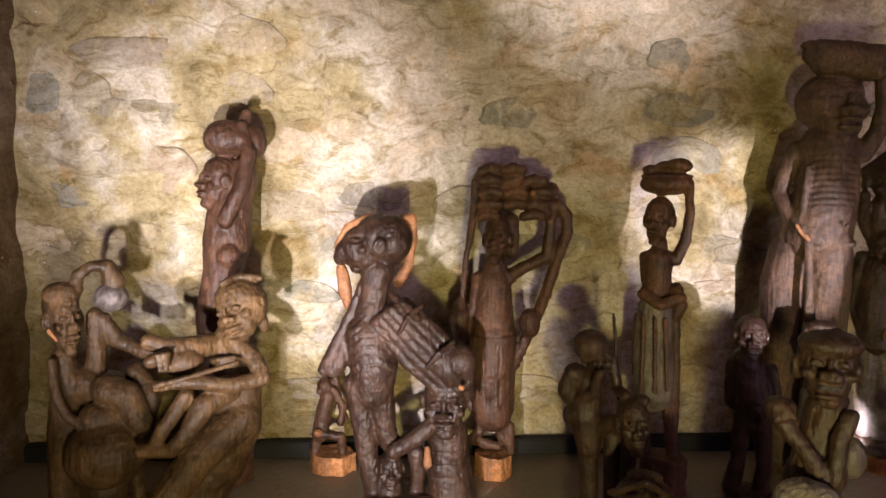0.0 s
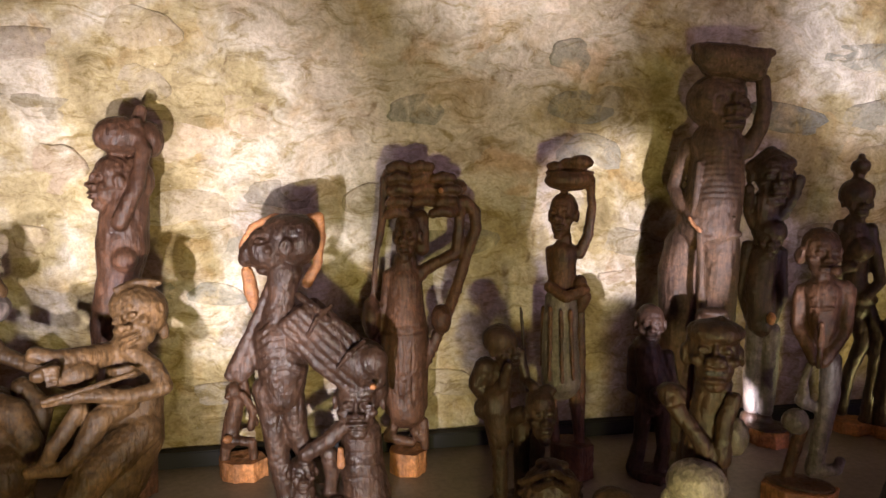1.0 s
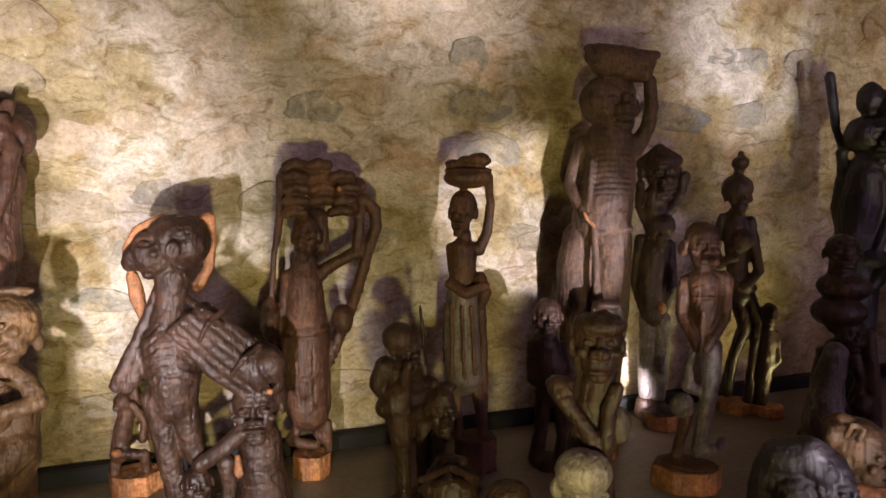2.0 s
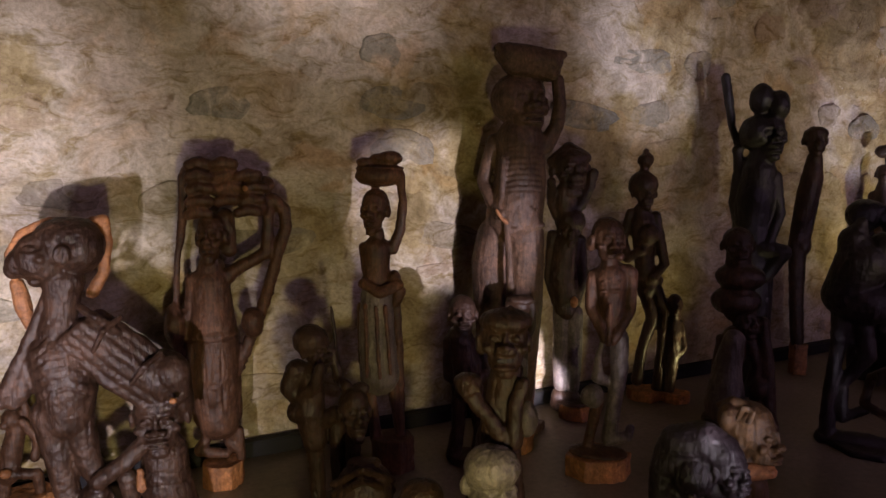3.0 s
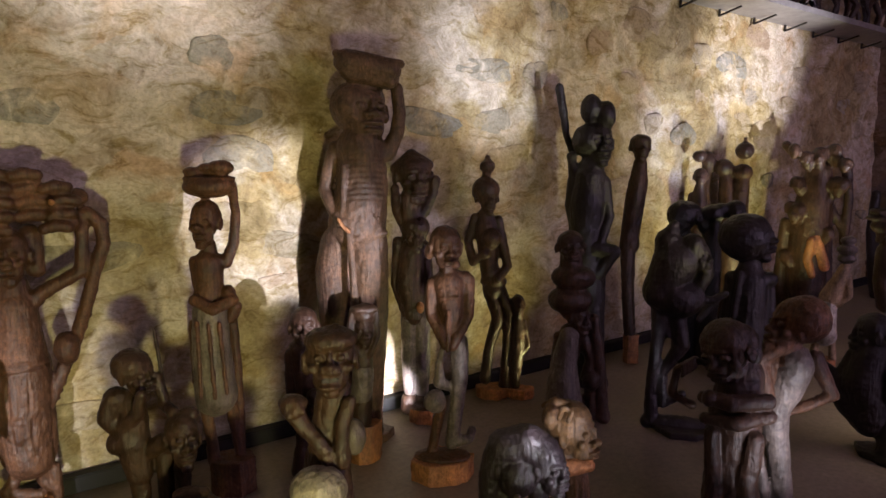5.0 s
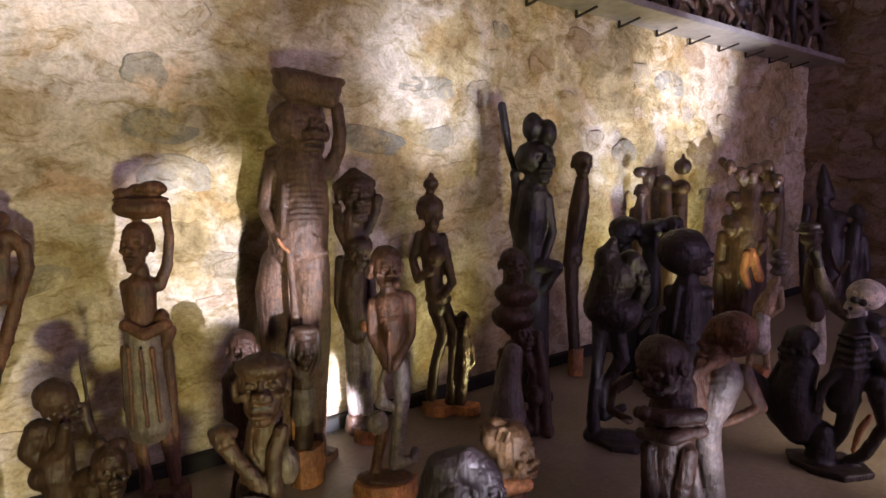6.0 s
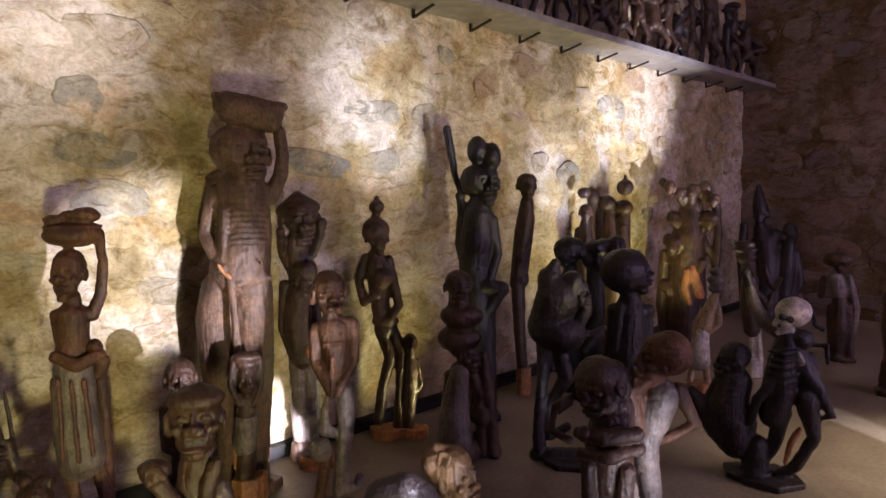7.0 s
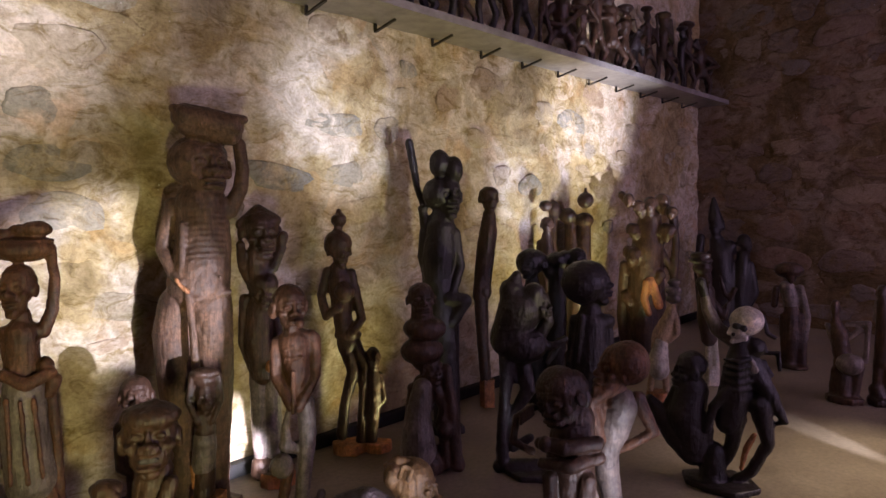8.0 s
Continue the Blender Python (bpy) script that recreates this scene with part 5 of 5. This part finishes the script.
b = Carving()
b.ball((0.094, -0, 0.819), (0.078, 0.074, 0.07), m=2)
b.ball((0.053, -0.03, 0.767), (0.038, 0.036, 0.035), m=2)
b.limb((0.03, -0.06, 0.806, 0.011), (0.016, -0.06, 0.765, 0.011), m=2)
b.limb((0.031, -0.04, 0.724, 0.013), (0.084, -0.03, 0.737, 0.016), m=2)
b.ball((0.047, -0.075, 0.804), (0.019, 0.017, 0.016))
b.ball((0.08, -0.075, 0.793), (0.016, 0.016, 0.016))
b.ball((0.035, -0.08, 0.765), (0.011, 0.011, 0.011))
b.limb((-0.096, 0, 0.942, 0.019), (-0.081, 0, 0.865, 0.028), (-0.034, -0, 0.773, 0.036), (0.041, -0, 0.717, 0.038), m=3)
b.limb((-0.112, -0, 0.997, 0.025), (-0.096, -0, 0.936, 0.022))
b.limb((0.071, -0, 0.73, 0.043), (0.062, -0, 0.592, 0.068), (0.043, 0, 0.452, 0.076), (0.02, -0, 0.324, 0.066))
b.limb((-0.003, -0.05, 0.637, 0.008), (0.053, -0.075, 0.633, 0.009), (0.114, -0.05, 0.646, 0.008))
b.limb((-0.003, -0.05, 0.601, 0.008), (0.053, -0.075, 0.598, 0.009), (0.114, -0.05, 0.611, 0.008))
b.limb((-0.002, -0.05, 0.566, 0.008), (0.054, -0.075, 0.563, 0.009), (0.114, -0.05, 0.576, 0.008))
b.limb((-0.002, -0.05, 0.53, 0.008), (0.054, -0.075, 0.528, 0.009), (0.115, -0.05, 0.541, 0.008))
b.limb((-0.002, -0.05, 0.494, 0.008), (0.054, -0.075, 0.493, 0.009), (0.115, -0.05, 0.506, 0.008))
b.head((-0.161, 0, 0.551), 0.084, 0.106, yaw=-70)
b.limb((-0.148, 0, 0.461, 0.078), (-0.176, -0, 0.33, 0.096), (-0.144, 0, 0.191, 0.079))
b.limb((-0.224, -0, 0.454, 0.028), (-0.261, -0, 0.364, 0.026), (-0.197, 0, 0.308, 0.025))
b.limb((-0.349, -0, 0.398, 0.023), (-0.288, -0, 0.317, 0.051), (-0.213, 0, 0.225, 0.068), (-0.143, 0, 0.148, 0.067))
b.limb((0.116, -0, 0.602, 0.054), (0.195, 0, 0.468, 0.04), (0.248, 0, 0.37, 0.021), (0.267, 0, 0.345, 0.013))
b.limb((0.253, 0, 0.344, 0.013), (0.206, -0, 0.327, 0.011))
b.limb((0.154, 0, 0.422, 0.054), (0.192, -0, 0.235, 0.03), (0.121, 0, 0.087, 0.027), (0.047, 0, 0.03, 0.025))
b.limb((0.057, 0, 0.343, 0.044), (0.026, -0, 0.171, 0.03), (-0.039, 0, 0.048, 0.025))
b.limb((-0.082, 0, 0.27, 0.036), (-0.091, -0, 0.098, 0.031), (-0.065, -0, 0.03, 0.028))
b.limb((0.129, -0.06, 0.288, 0.013), (0.094, -0.06, 0.215, 0.016), (0.075, -0.05, 0.113, 0.011), m=1)
b.limb((-0.05, -0, 0.16, 0.056), (-0.049, 0, 0.03, 0.067))
b.limb((0.114, -0.04, 0.633, 0.016), (0.127, -0.04, 0.593, 0.021), m=2)
b.limb((0.166, -0, 0.844, 0.008), (0.181, 0, 0.764, 0.011), (0.215, 0, 0.745, 0.011))
b.limb((0.168, 0, 0.669, 0.011), (0.23, 0, 0.673, 0.011), (0.236, 0, 0.593, 0.011))
b.limb((0.169, 0, 0.628, 0.011), (0.203, -0, 0.566, 0.011))
b.ball((0.127, 0, 0.693), (0.054, 0.051, 0.048))
b.limb((0.018, -0.05, 0.491, 0.027), (-0.051, -0.06, 0.404, 0.022), (-0.076, -0.05, 0.287, 0.022))
b.slab((-0.015, -0), 0.195, 0, 0.03, n=8)
b.done(pose(3.61, 1.02, 0, 0, 0, -70.7), BLACK,
       "black carved skeleton group with a pale skull over a bowl")

b = Carving()
b.ball((0.075, -0, 0.78), (0.059, 0.047, 0.035), m=3)
b.ball((0.079, 0, 0.839), (0.047, 0.037, 0.027), m=3)
b.ball((0.075, -0, 0.72), (0.055, 0.043, 0.031), m=3)
b.limb((0.068, 0, 0.661, 0.035), (0.031, -0, 0.56, 0.043), (0.002, -0, 0.439, 0.044))
b.limb((0.091, 0, 0.602, 0.024), (0.099, -0, 0.483, 0.024), (0.039, 0, 0.421, 0.02))
b.limb((-0.006, 0, 0.418, 0.048), (-0.02, 0, 0.317, 0.064), (-0.02, 0, 0.216, 0.072), m=2)
b.limb((-0.062, 0, 0.213, 0.024), (-0.081, -0, 0.05, 0.024))
b.limb((0.018, -0, 0.219, 0.024), (0.033, 0, 0.058, 0.024))
b.slab((-0.031, 0), 0.1, 0, 0.066, n=8, m=1)
b.limb((0.001, -0, 0.559, 0.024), (-0.043, -0, 0.477, 0.024), (-0.058, 0, 0.375, 0.02))
b.done(pose(4.75, 1.85, 0, 0, 0, -65.8), PALE,
       "small pale carved woman with a white skirt on a raw base")

b = Carving()
b.limb((-0.076, 0, 0.03, 0.133), (-0.077, 0, 0.483, 0.152), (-0.053, -0, 0.992, 0.141), (-0.03, -0, 1.244, 0.1))
b.head((-0.21, -0.1, 1.422), 0.052, 0.066, yaw=-2, pitch=2)
b.head((-0.125, -0.07, 1.346), 0.060, 0.077, yaw=51, pitch=-11)
b.head((-0.03, -0.04, 1.369), 0.068, 0.088, yaw=-6, pitch=6)
b.head((0.074, -0.01, 1.382), 0.052, 0.099, yaw=47, pitch=-7)
b.head((0.148, -0.1, 1.303), 0.058, 0.065, yaw=-10, pitch=10)
b.head((-0.172, -0.07, 1.147), 0.068, 0.077, yaw=43, pitch=-3)
b.head((-0.087, -0.04, 1.055), 0.052, 0.088, yaw=-14, pitch=14)
b.head((0.042, -0.01, 1.093), 0.060, 0.099, yaw=39, pitch=1)
b.head((0.134, -0.1, 1.146), 0.066, 0.065, yaw=-18, pitch=-12)
b.head((-0.211, -0.07, 0.946), 0.052, 0.077, yaw=35, pitch=5)
b.head((-0.029, -0.04, 0.894), 0.060, 0.088, yaw=-22, pitch=-8)
b.head((-0.174, -0.01, 0.789), 0.069, 0.100, yaw=31, pitch=9)
b.head((0.056, -0.1, 0.751), 0.051, 0.065, yaw=-26, pitch=-4)
b.head((-0.221, -0.07, 0.54), 0.061, 0.078, yaw=27, pitch=13)
b.head((-0.125, -0.04, 0.386), 0.069, 0.089, yaw=-30, pitch=0)
b.head((-0.184, -0.01, 0.173), 0.053, 0.101, yaw=23, pitch=-13)
b.head((0.102, -0.08, 1.136), 0.064, 0.089, yaw=20)
b.head((-0.162, -0.1, 0.923), 0.08, 0.09, yaw=-30)
b.limb((0.159, 0, 1.316, 0.04), (0.189, 0, 1.042, 0.035), (0.171, -0, 0.692, 0.035))
b.limb((0.042, 0, 1.043, 0.03), (0.199, 0, 0.693, 0.025))
b.limb((-0.052, -0.15, 0.705, 0.035), (-0.075, -0.15, 0.555, 0.035), (-0.037, -0.15, 0.432, 0.03), m=1)
b.limb((-0.028, -0.1, 0.725, 0.05), (0.043, -0.1, 0.502, 0.045), m=1)
b.limb((-0.248, -0, 0.838, 0.046), (-0.273, -0, 0.374, 0.046), (-0.224, -0, 0.03, 0.051))
b.limb((0.042, -0, 0.992, 0.04), (0.068, -0, 0.386, 0.045), (0.045, -0, 0.03, 0.046))
b.limb((-0.272, -0, 1.475, 0.036), (-0.199, 0, 1.398, 0.04))
b.limb((-0.03, -0, 1.334, 0.035), (0.088, -0, 1.432, 0.03))
b.slab((-0.085, -0), 0.11, 0, 0.05)
b.done(pose(5.9, 2.45, 0, 0, 0, -65.1), DARK,
       "tall carved tree of linked heads and limbs, reddish in places")

b = Carving()
b.ball((-0.093, -0, 1.296), (0.072, 0.072, 0.072))
b.ball((0.053, -0, 1.427), (0.072, 0.069, 0.067))
b.limb((0.054, -0, 1.522, 0.014), (0.053, -0, 1.451, 0.029))
b.ball((0.043, -0, 1.26), (0.077, 0.072, 0.067))
b.limb((-0.079, -0, 1.238, 0.048), (-0.061, -0, 1.021, 0.067), (-0.034, -0, 0.73, 0.087), (-0.027, -0, 0.242, 0.097))
b.head((0.024, -0, 1.116), 0.067, 0.086, yaw=20)
b.limb((0.043, -0, 1.212, 0.057), (0.023, -0, 0.876, 0.077))
b.ball((-0.211, 0, 1.36), (0.058, 0.063, 0.068))
b.limb((-0.211, 0, 1.312, 0.039), (-0.237, -0, 1.07, 0.048), (-0.192, -0, 0.729, 0.058))
b.slab((-0.084, -0), 0.11, 0, 0.05)
b.limb((-0.027, -0, 0.242, 0.05), (-0.084, -0, 0.03, 0.06))
b.done(pose(5.231, 2.8, 0, 0, 0, -58.9), DARK,
       "small carved pair of stacked gourd-shaped figures")

b = Carving()
b.ball((0.003, 0, 1.385), (0.054, 0.05, 0.045))
b.head((0.015, 0, 1.226), 0.059, 0.073, yaw=0)
b.limb((0.014, 0, 1.158, 0.041), (0.013, 0, 0.998, 0.064), (0.002, 0, 0.677, 0.064), (-0.001, 0, 0.306, 0.074))
b.limb((-0.045, 0, 1.09, 0.027), (-0.069, 0, 0.861, 0.027))
b.slab((-0.023, 0), 0.11, 0, 0.05)
b.limb((-0.001, 0, 0.306, 0.05), (-0.023, 0, 0.03, 0.06))
b.done(pose(4.795, 2.85, 0, 0, 0, -56.0), DARK,
       "small carved figure standing close to the wall")

b = Carving()
b.limb((0.033, 0, 1.434, 0.024), (0.039, 0, 1.313, 0.055), (0.051, 0, 1.204, 0.079))
b.head((0.063, 0, 1.13), 0.085, 0.122, yaw=-20)
b.limb((0.064, 0, 0.99, 0.073), (0.104, 0, 0.838, 0.122), (0.135, 0, 0.533, 0.134), (0.127, 0, 0.164, 0.134), (0.14, 0, 0.03, 0.122))
b.head((0.341, 0, 0.949), 0.078, 0.108, yaw=40)
b.limb((0.331, 0, 0.84, 0.06), (0.311, 0, 0.599, 0.096), (0.282, 0, 0.172, 0.097), (0.252, 0, 0.03, 0.097))
b.limb((0.009, 0, 0.837, 0.049), (-0.069, -0, 0.528, 0.049), (0.035, 0, 0.284, 0.049))
b.limb((-0.095, 0, 1.021, 0.043), (-0.115, 0, 0.651, 0.049), (-0.055, 0, 0.156, 0.062), (-0.019, 0, 0.03, 0.074))
b.limb((0.397, 0, 0.721, 0.042), (0.444, 0, 0.421, 0.042), (0.348, 0, 0.236, 0.042))
b.ball((0.187, -0, 0.9), (0.073, 0.085, 0.097))
b.slab((0.124, 0), 0.11, 0, 0.05)
b.done(pose(7.5, 2.55, 0, 0, 0, -69.5), BLACK,
       "tall black carved figure with a pointed hood in the corner")

b = Carving()
b.ball((-0.061, -0, 0.949), (0.094, 0.058, 0.021))
b.ball((-0.062, 0, 0.992), (0.077, 0.051, 0.026))
b.ball((-0.049, -0, 0.893), (0.073, 0.062, 0.051))
b.head((-0.029, -0, 0.807), 0.056, 0.086, yaw=30)
b.limb((-0.02, -0, 0.721, 0.06), (-0.019, 0, 0.527, 0.069), (0.002, 0, 0.355, 0.06))
b.limb((0.002, 0, 0.355, 0.026), (-0, -0, 0.137, 0.026), m=2)
b.limb((0.038, -0, 0.357, 0.026), (0.055, 0, 0.133, 0.026), m=2)
b.slab((0.026, -0), 0.067, 0, 0.139, n=8, m=2)
b.limb((0.074, 0, 0.831, 0.013), (0.106, -0, 0.704, 0.021), (0.145, -0, 0.663, 0.017), (0.175, 0, 0.74, 0.021))
b.limb((0.13, -0, 0.62, 0.021), (0.099, -0, 0.533, 0.034), (0.04, -0, 0.616, 0.034))
b.done(pose(5.35, 1.75, 0, 0, 0, -69.5), DARK,
       "dark carved figure in a banded hat on pale legs")

b = Carving()
b.ball((-0.08, 0, 0.821), (0.112, 0.089, 0.066))
b.head((-0.063, -0, 0.784), 0.061, 0.075, yaw=0)
b.limb((-0.095, -0, 0.679, 0.056), (-0.069, -0, 0.6, 0.061), (-0.06, -0, 0.506, 0.052), m=3)
b.limb((-0.17, -0, 0.666, 0.028), (-0.185, -0, 0.522, 0.028))
b.limb((0.004, -0, 0.674, 0.033), (0.056, -0, 0.442, 0.033), (0.042, -0, 0.253, 0.028), m=3)
b.limb((-0.06, -0, 0.506, 0.056), (-0.048, -0, 0.246, 0.066), (-0.069, -0, 0.03, 0.052))
b.limb((0.007, -0, 0.439, 0.042), (0.029, -0, 0.063, 0.037))
b.limb((-0.121, -0, 0.431, 0.028), (-0.095, -0, 0.03, 0.033))
b.slab((-0.036, -0), 0.123, 0, 0.03, n=8)
b.done(pose(6.3, 1.37, 0, 0, 0, -76.0), DARK,
       "carved standing figure with a pale blouse near the end wall")

b = Carving()
b.head((-0.066, -0, 0.638), 0.035, 0.07, yaw=0)
b.limb((-0.065, -0, 0.571, 0.027), (-0.04, -0, 0.475, 0.058), (-0.021, -0, 0.339, 0.058))
b.limb((-0.111, -0, 0.528, 0.02), (-0.062, 0, 0.375, 0.02), (0.08, 0, 0.505, 0.019), m=3)
b.limb((0.008, -0, 0.538, 0.019), (0.13, -0, 0.559, 0.019), (0.116, 0, 0.296, 0.019), m=3)
b.ball((0.026, -0.06, 0.279), (0.084, 0.08, 0.076), m=3)
b.limb((-0.052, -0, 0.217, 0.035), (-0.069, -0, 0.03, 0.031))
b.limb((0.085, -0, 0.253, 0.031), (0.056, 0, 0.054, 0.031))
b.limb((-0.02, -0, 0.28, 0.054), (-0.009, -0, 0.045, 0.055))
b.slab((0.002, -0), 0.128, 0, 0.046, n=8)
b.done(pose(5.5, 0.88, 0, 0, 0, -79.1), DARK,
       "carved seated figure with a drum between its knees")

b = Carving()
b.head((-0.14, -0, 0.757), 0.042, 0.061, yaw=0)
b.limb((-0.138, -0, 0.699, 0.038), (-0.123, 0, 0.528, 0.053), (-0.13, -0, 0.297, 0.05))
b.limb((-0.17, -0, 0.697, 0.019), (-0.174, -0, 0.581, 0.019), (-0.103, -0, 0.492, 0.019), m=3)
b.limb((-0.14, -0, 0.45, 0.038), (-0.121, -0, 0.298, 0.038), m=3)
b.limb((-0.153, -0, 0.294, 0.031), (-0.158, -0, 0.099, 0.031))
b.limb((-0.099, -0, 0.301, 0.03), (-0.089, -0, 0.11, 0.03))
b.slab((-0.133, -0), 0.11, 0, 0.05)
b.limb((-0.158, -0, 0.099, 0.05), (-0.133, -0, 0.03, 0.06))
b.done(pose(5.6, 0.55, 0, 0, 0, -82.9), DARK,
       "carved angular figure with crossed arms near the end wall")

# ---- smaller carvings crowded on the shelf ----
for k in range(22):
    rnd = random.Random(100 + k)
    tall = rnd.uniform(0.42, 0.78)
    b = Carving()
    lean = rnd.uniform(-0.05, 0.05)
    r = rnd.uniform(0.045, 0.075)
    b.slab((0, 0), r * 1.7, 0, 0.035, m=rnd.choice((0, 0, 1)))
    hip, neck = tall * rnd.uniform(0.38, 0.5), tall * 0.78
    for s in (-1, 1):
        b.limb((s * r * 0.9, 0, 0.02, r * 0.4), (s * r * (1.0 + rnd.random()), rnd.uniform(-0.05, 0.0), hip * 0.5, r * 0.36), (s * r * 0.5, 0, hip, r * 0.5))
        elbow = (s * (r * 2.1 + rnd.uniform(0, 0.05)), rnd.uniform(-0.06, 0.02), tall * rnd.uniform(0.5, 0.8), r * 0.3)
        b.limb((s * r * 1.1 + lean, 0, neck, r * 0.42), elbow, (s * r * rnd.uniform(0.2, 1.6), -0.06, tall * rnd.uniform(0.45, 0.95), r * 0.3))
    b.limb((0, 0, hip, r * 0.85), (lean * 0.5, 0.01, (hip + neck) / 2, r * 0.8), (lean, 0, neck, r))
    b.head((lean, -0.01, tall * 0.9), r * 0.8, tall * 0.1, yaw=rnd.uniform(-60, 60), pitch=rnd.uniform(-15, 15))
    if rnd.random() < 0.5:
        b.ball((lean, 0, tall * 1.02), (r * 1.3, r * 1.3, r * 0.6))
    spot_on_shelf = pose(3.3 + 0.222 * k + rnd.uniform(-0.04, 0.04), 2.79 + rnd.uniform(-0.04, 0.04), SHELF_Z + 0.022, 0, 0, rnd.uniform(-40, 40))
    b.done(spot_on_shelf, rnd.choice((DARK, BLACK, BLACK, DARK)),
           "small dark carved figure standing on the wall shelf")


# ---- stones showing in the walls ----
def stone_mesh(seed, mat):
    """A flattened boulder, one unit wide, to be bedded in mortar."""
    rnd = random.Random(seed)
    n, verts, faces = 18, [], []
    square = rnd.uniform(0.5, 0.95)
    rim = []
    for i in range(n):
        a = 2 * math.pi * i / n
        c, s = math.cos(a), math.sin(a)
        k = (abs(c) ** (2 / square) + abs(s) ** (2 / square)) ** (-square / 2) * (1 + 0.10 * math.sin(3 * a + seed) + 0.06 * math.sin(5 * a + 2 * seed)) * rnd.uniform(0.94, 1.04)
        rim.append((0.5 * k * c, 0.5 * k * s))
    for grow, y in ((1.0, 0.5), (1.0, -0.1), (0.9, -0.46), (0.5, -0.5)):
        verts += [(x * grow, y + rnd.uniform(-0.12, 0.12), z * grow) for x, z in rim]
    for j in range(3):
        faces += [(j * n + i, j * n + (i + 1) % n, (j + 1) * n + (i + 1) % n, (j + 1) * n + i) for i in range(n)]
    faces.append(tuple(3 * n + i for i in range(n)))
    me = bpy.data.meshes.new("stone")
    me.from_pydata(verts, [], faces)
    me.materials.append(mat)
    me.polygons.foreach_set("use_smooth", [True] * len(me.polygons))
    return me


def lay_stones(wall, meshes, wide, high, seed, most, lo=0.16, hi=0.46, proud=0.012, share=0.75, clear=()):
    """Rough courses of uneven stones; returns after `most`."""
    rnd = random.Random(seed)
    z, laid = 0.1, 0
    while z < high:
        row = rnd.uniform(lo * 0.7, hi * 0.55)
        x = rnd.uniform(0, 0.2)
        while x < wide and laid < most:
            w = rnd.uniform(lo, hi)
            if rnd.random() < share and not any(abs(x + w / 2 - 0.15 + LEFT_X - c[0]) < (w + c[2]) / 2 and abs(z + row / 2 - c[1]) < (row + c[3]) / 2 for c in clear):
                ob = new("stone", rnd.choice(meshes))
                ob.parent = wall
                h = row * rnd.uniform(0.7, 1.0)
                ob.matrix_basis = pose(x + w / 2, 0.016 - proud * rnd.uniform(0.0, 1.3), z + row / 2 + rnd.uniform(-0.03, 0.03), 0, rnd.uniform(-8, 8), 0) @ Matrix.Diagonal((w, 0.036, h, 1))
                laid += 1
            x += w + rnd.uniform(0.03, 0.16)
        z += row + rnd.uniform(0.02, 0.06)


# the plainest single stones: along the wall, up, width, height, material
SEEN = [(1.32, 1.61, 0.36, 0.17, SLATE), (-1.39, 1.22, 0.19, 0.18, SLATE), (-0.98, 1.30, 0.22, 0.21, STONE), (-1.50, 1.62, 0.14, 0.20, SLATE), (-1.30, 1.63, 0.17, 0.17, STONE),
        (0.53, 1.57, 0.26, 0.14, SLATE), (-1.11, 1.55, 0.38, 0.11, STONE), (2.43, 1.57, 0.44, 0.15, SLATE), (1.38, 2.10, 0.33, 0.19, STONE), (3.44, 2.29, 0.15, 0.12, SLATE),
        (5.45, 2.13, 0.44, 0.21, SLATE), (1.26, 1.84, 0.20, 0.15, STONE), (2.89, 1.59, 0.30, 0.15, STONE), (-1.17, 1.80, 0.40, 0.14, STONE), (0.72, 1.82, 0.40, 0.17, STONE),
        (-0.19, 1.52, 0.27, 0.17, STONE), (4.26, 2.30, 0.42, 0.24, STONE), (4.82, 1.55, 0.34, 0.18, STONE)]
for k, (x, z, w, h, mat) in enumerate(SEEN):
    ob = new("stone", stone_mesh(200 + k, mat))
    ob.parent = wall_long
    ob.matrix_basis = pose(x - LEFT_X + 0.15, 0.011, z, 0, -6 + 5 * (k % 4), 0) @ Matrix.Diagonal((w, 0.036, h, 1))
lay_stones(wall_long, [stone_mesh(k, STONE) for k in range(14)], END_X - LEFT_X, 3.3, 4, 190, share=0.42, clear=SEEN)
lay_stones(wall_end, [stone_mesh(50 + k, SHADED_STONE) for k in range(10)], 7.0, 3.6, 8, 240, 0.22, 0.6, 0.03)
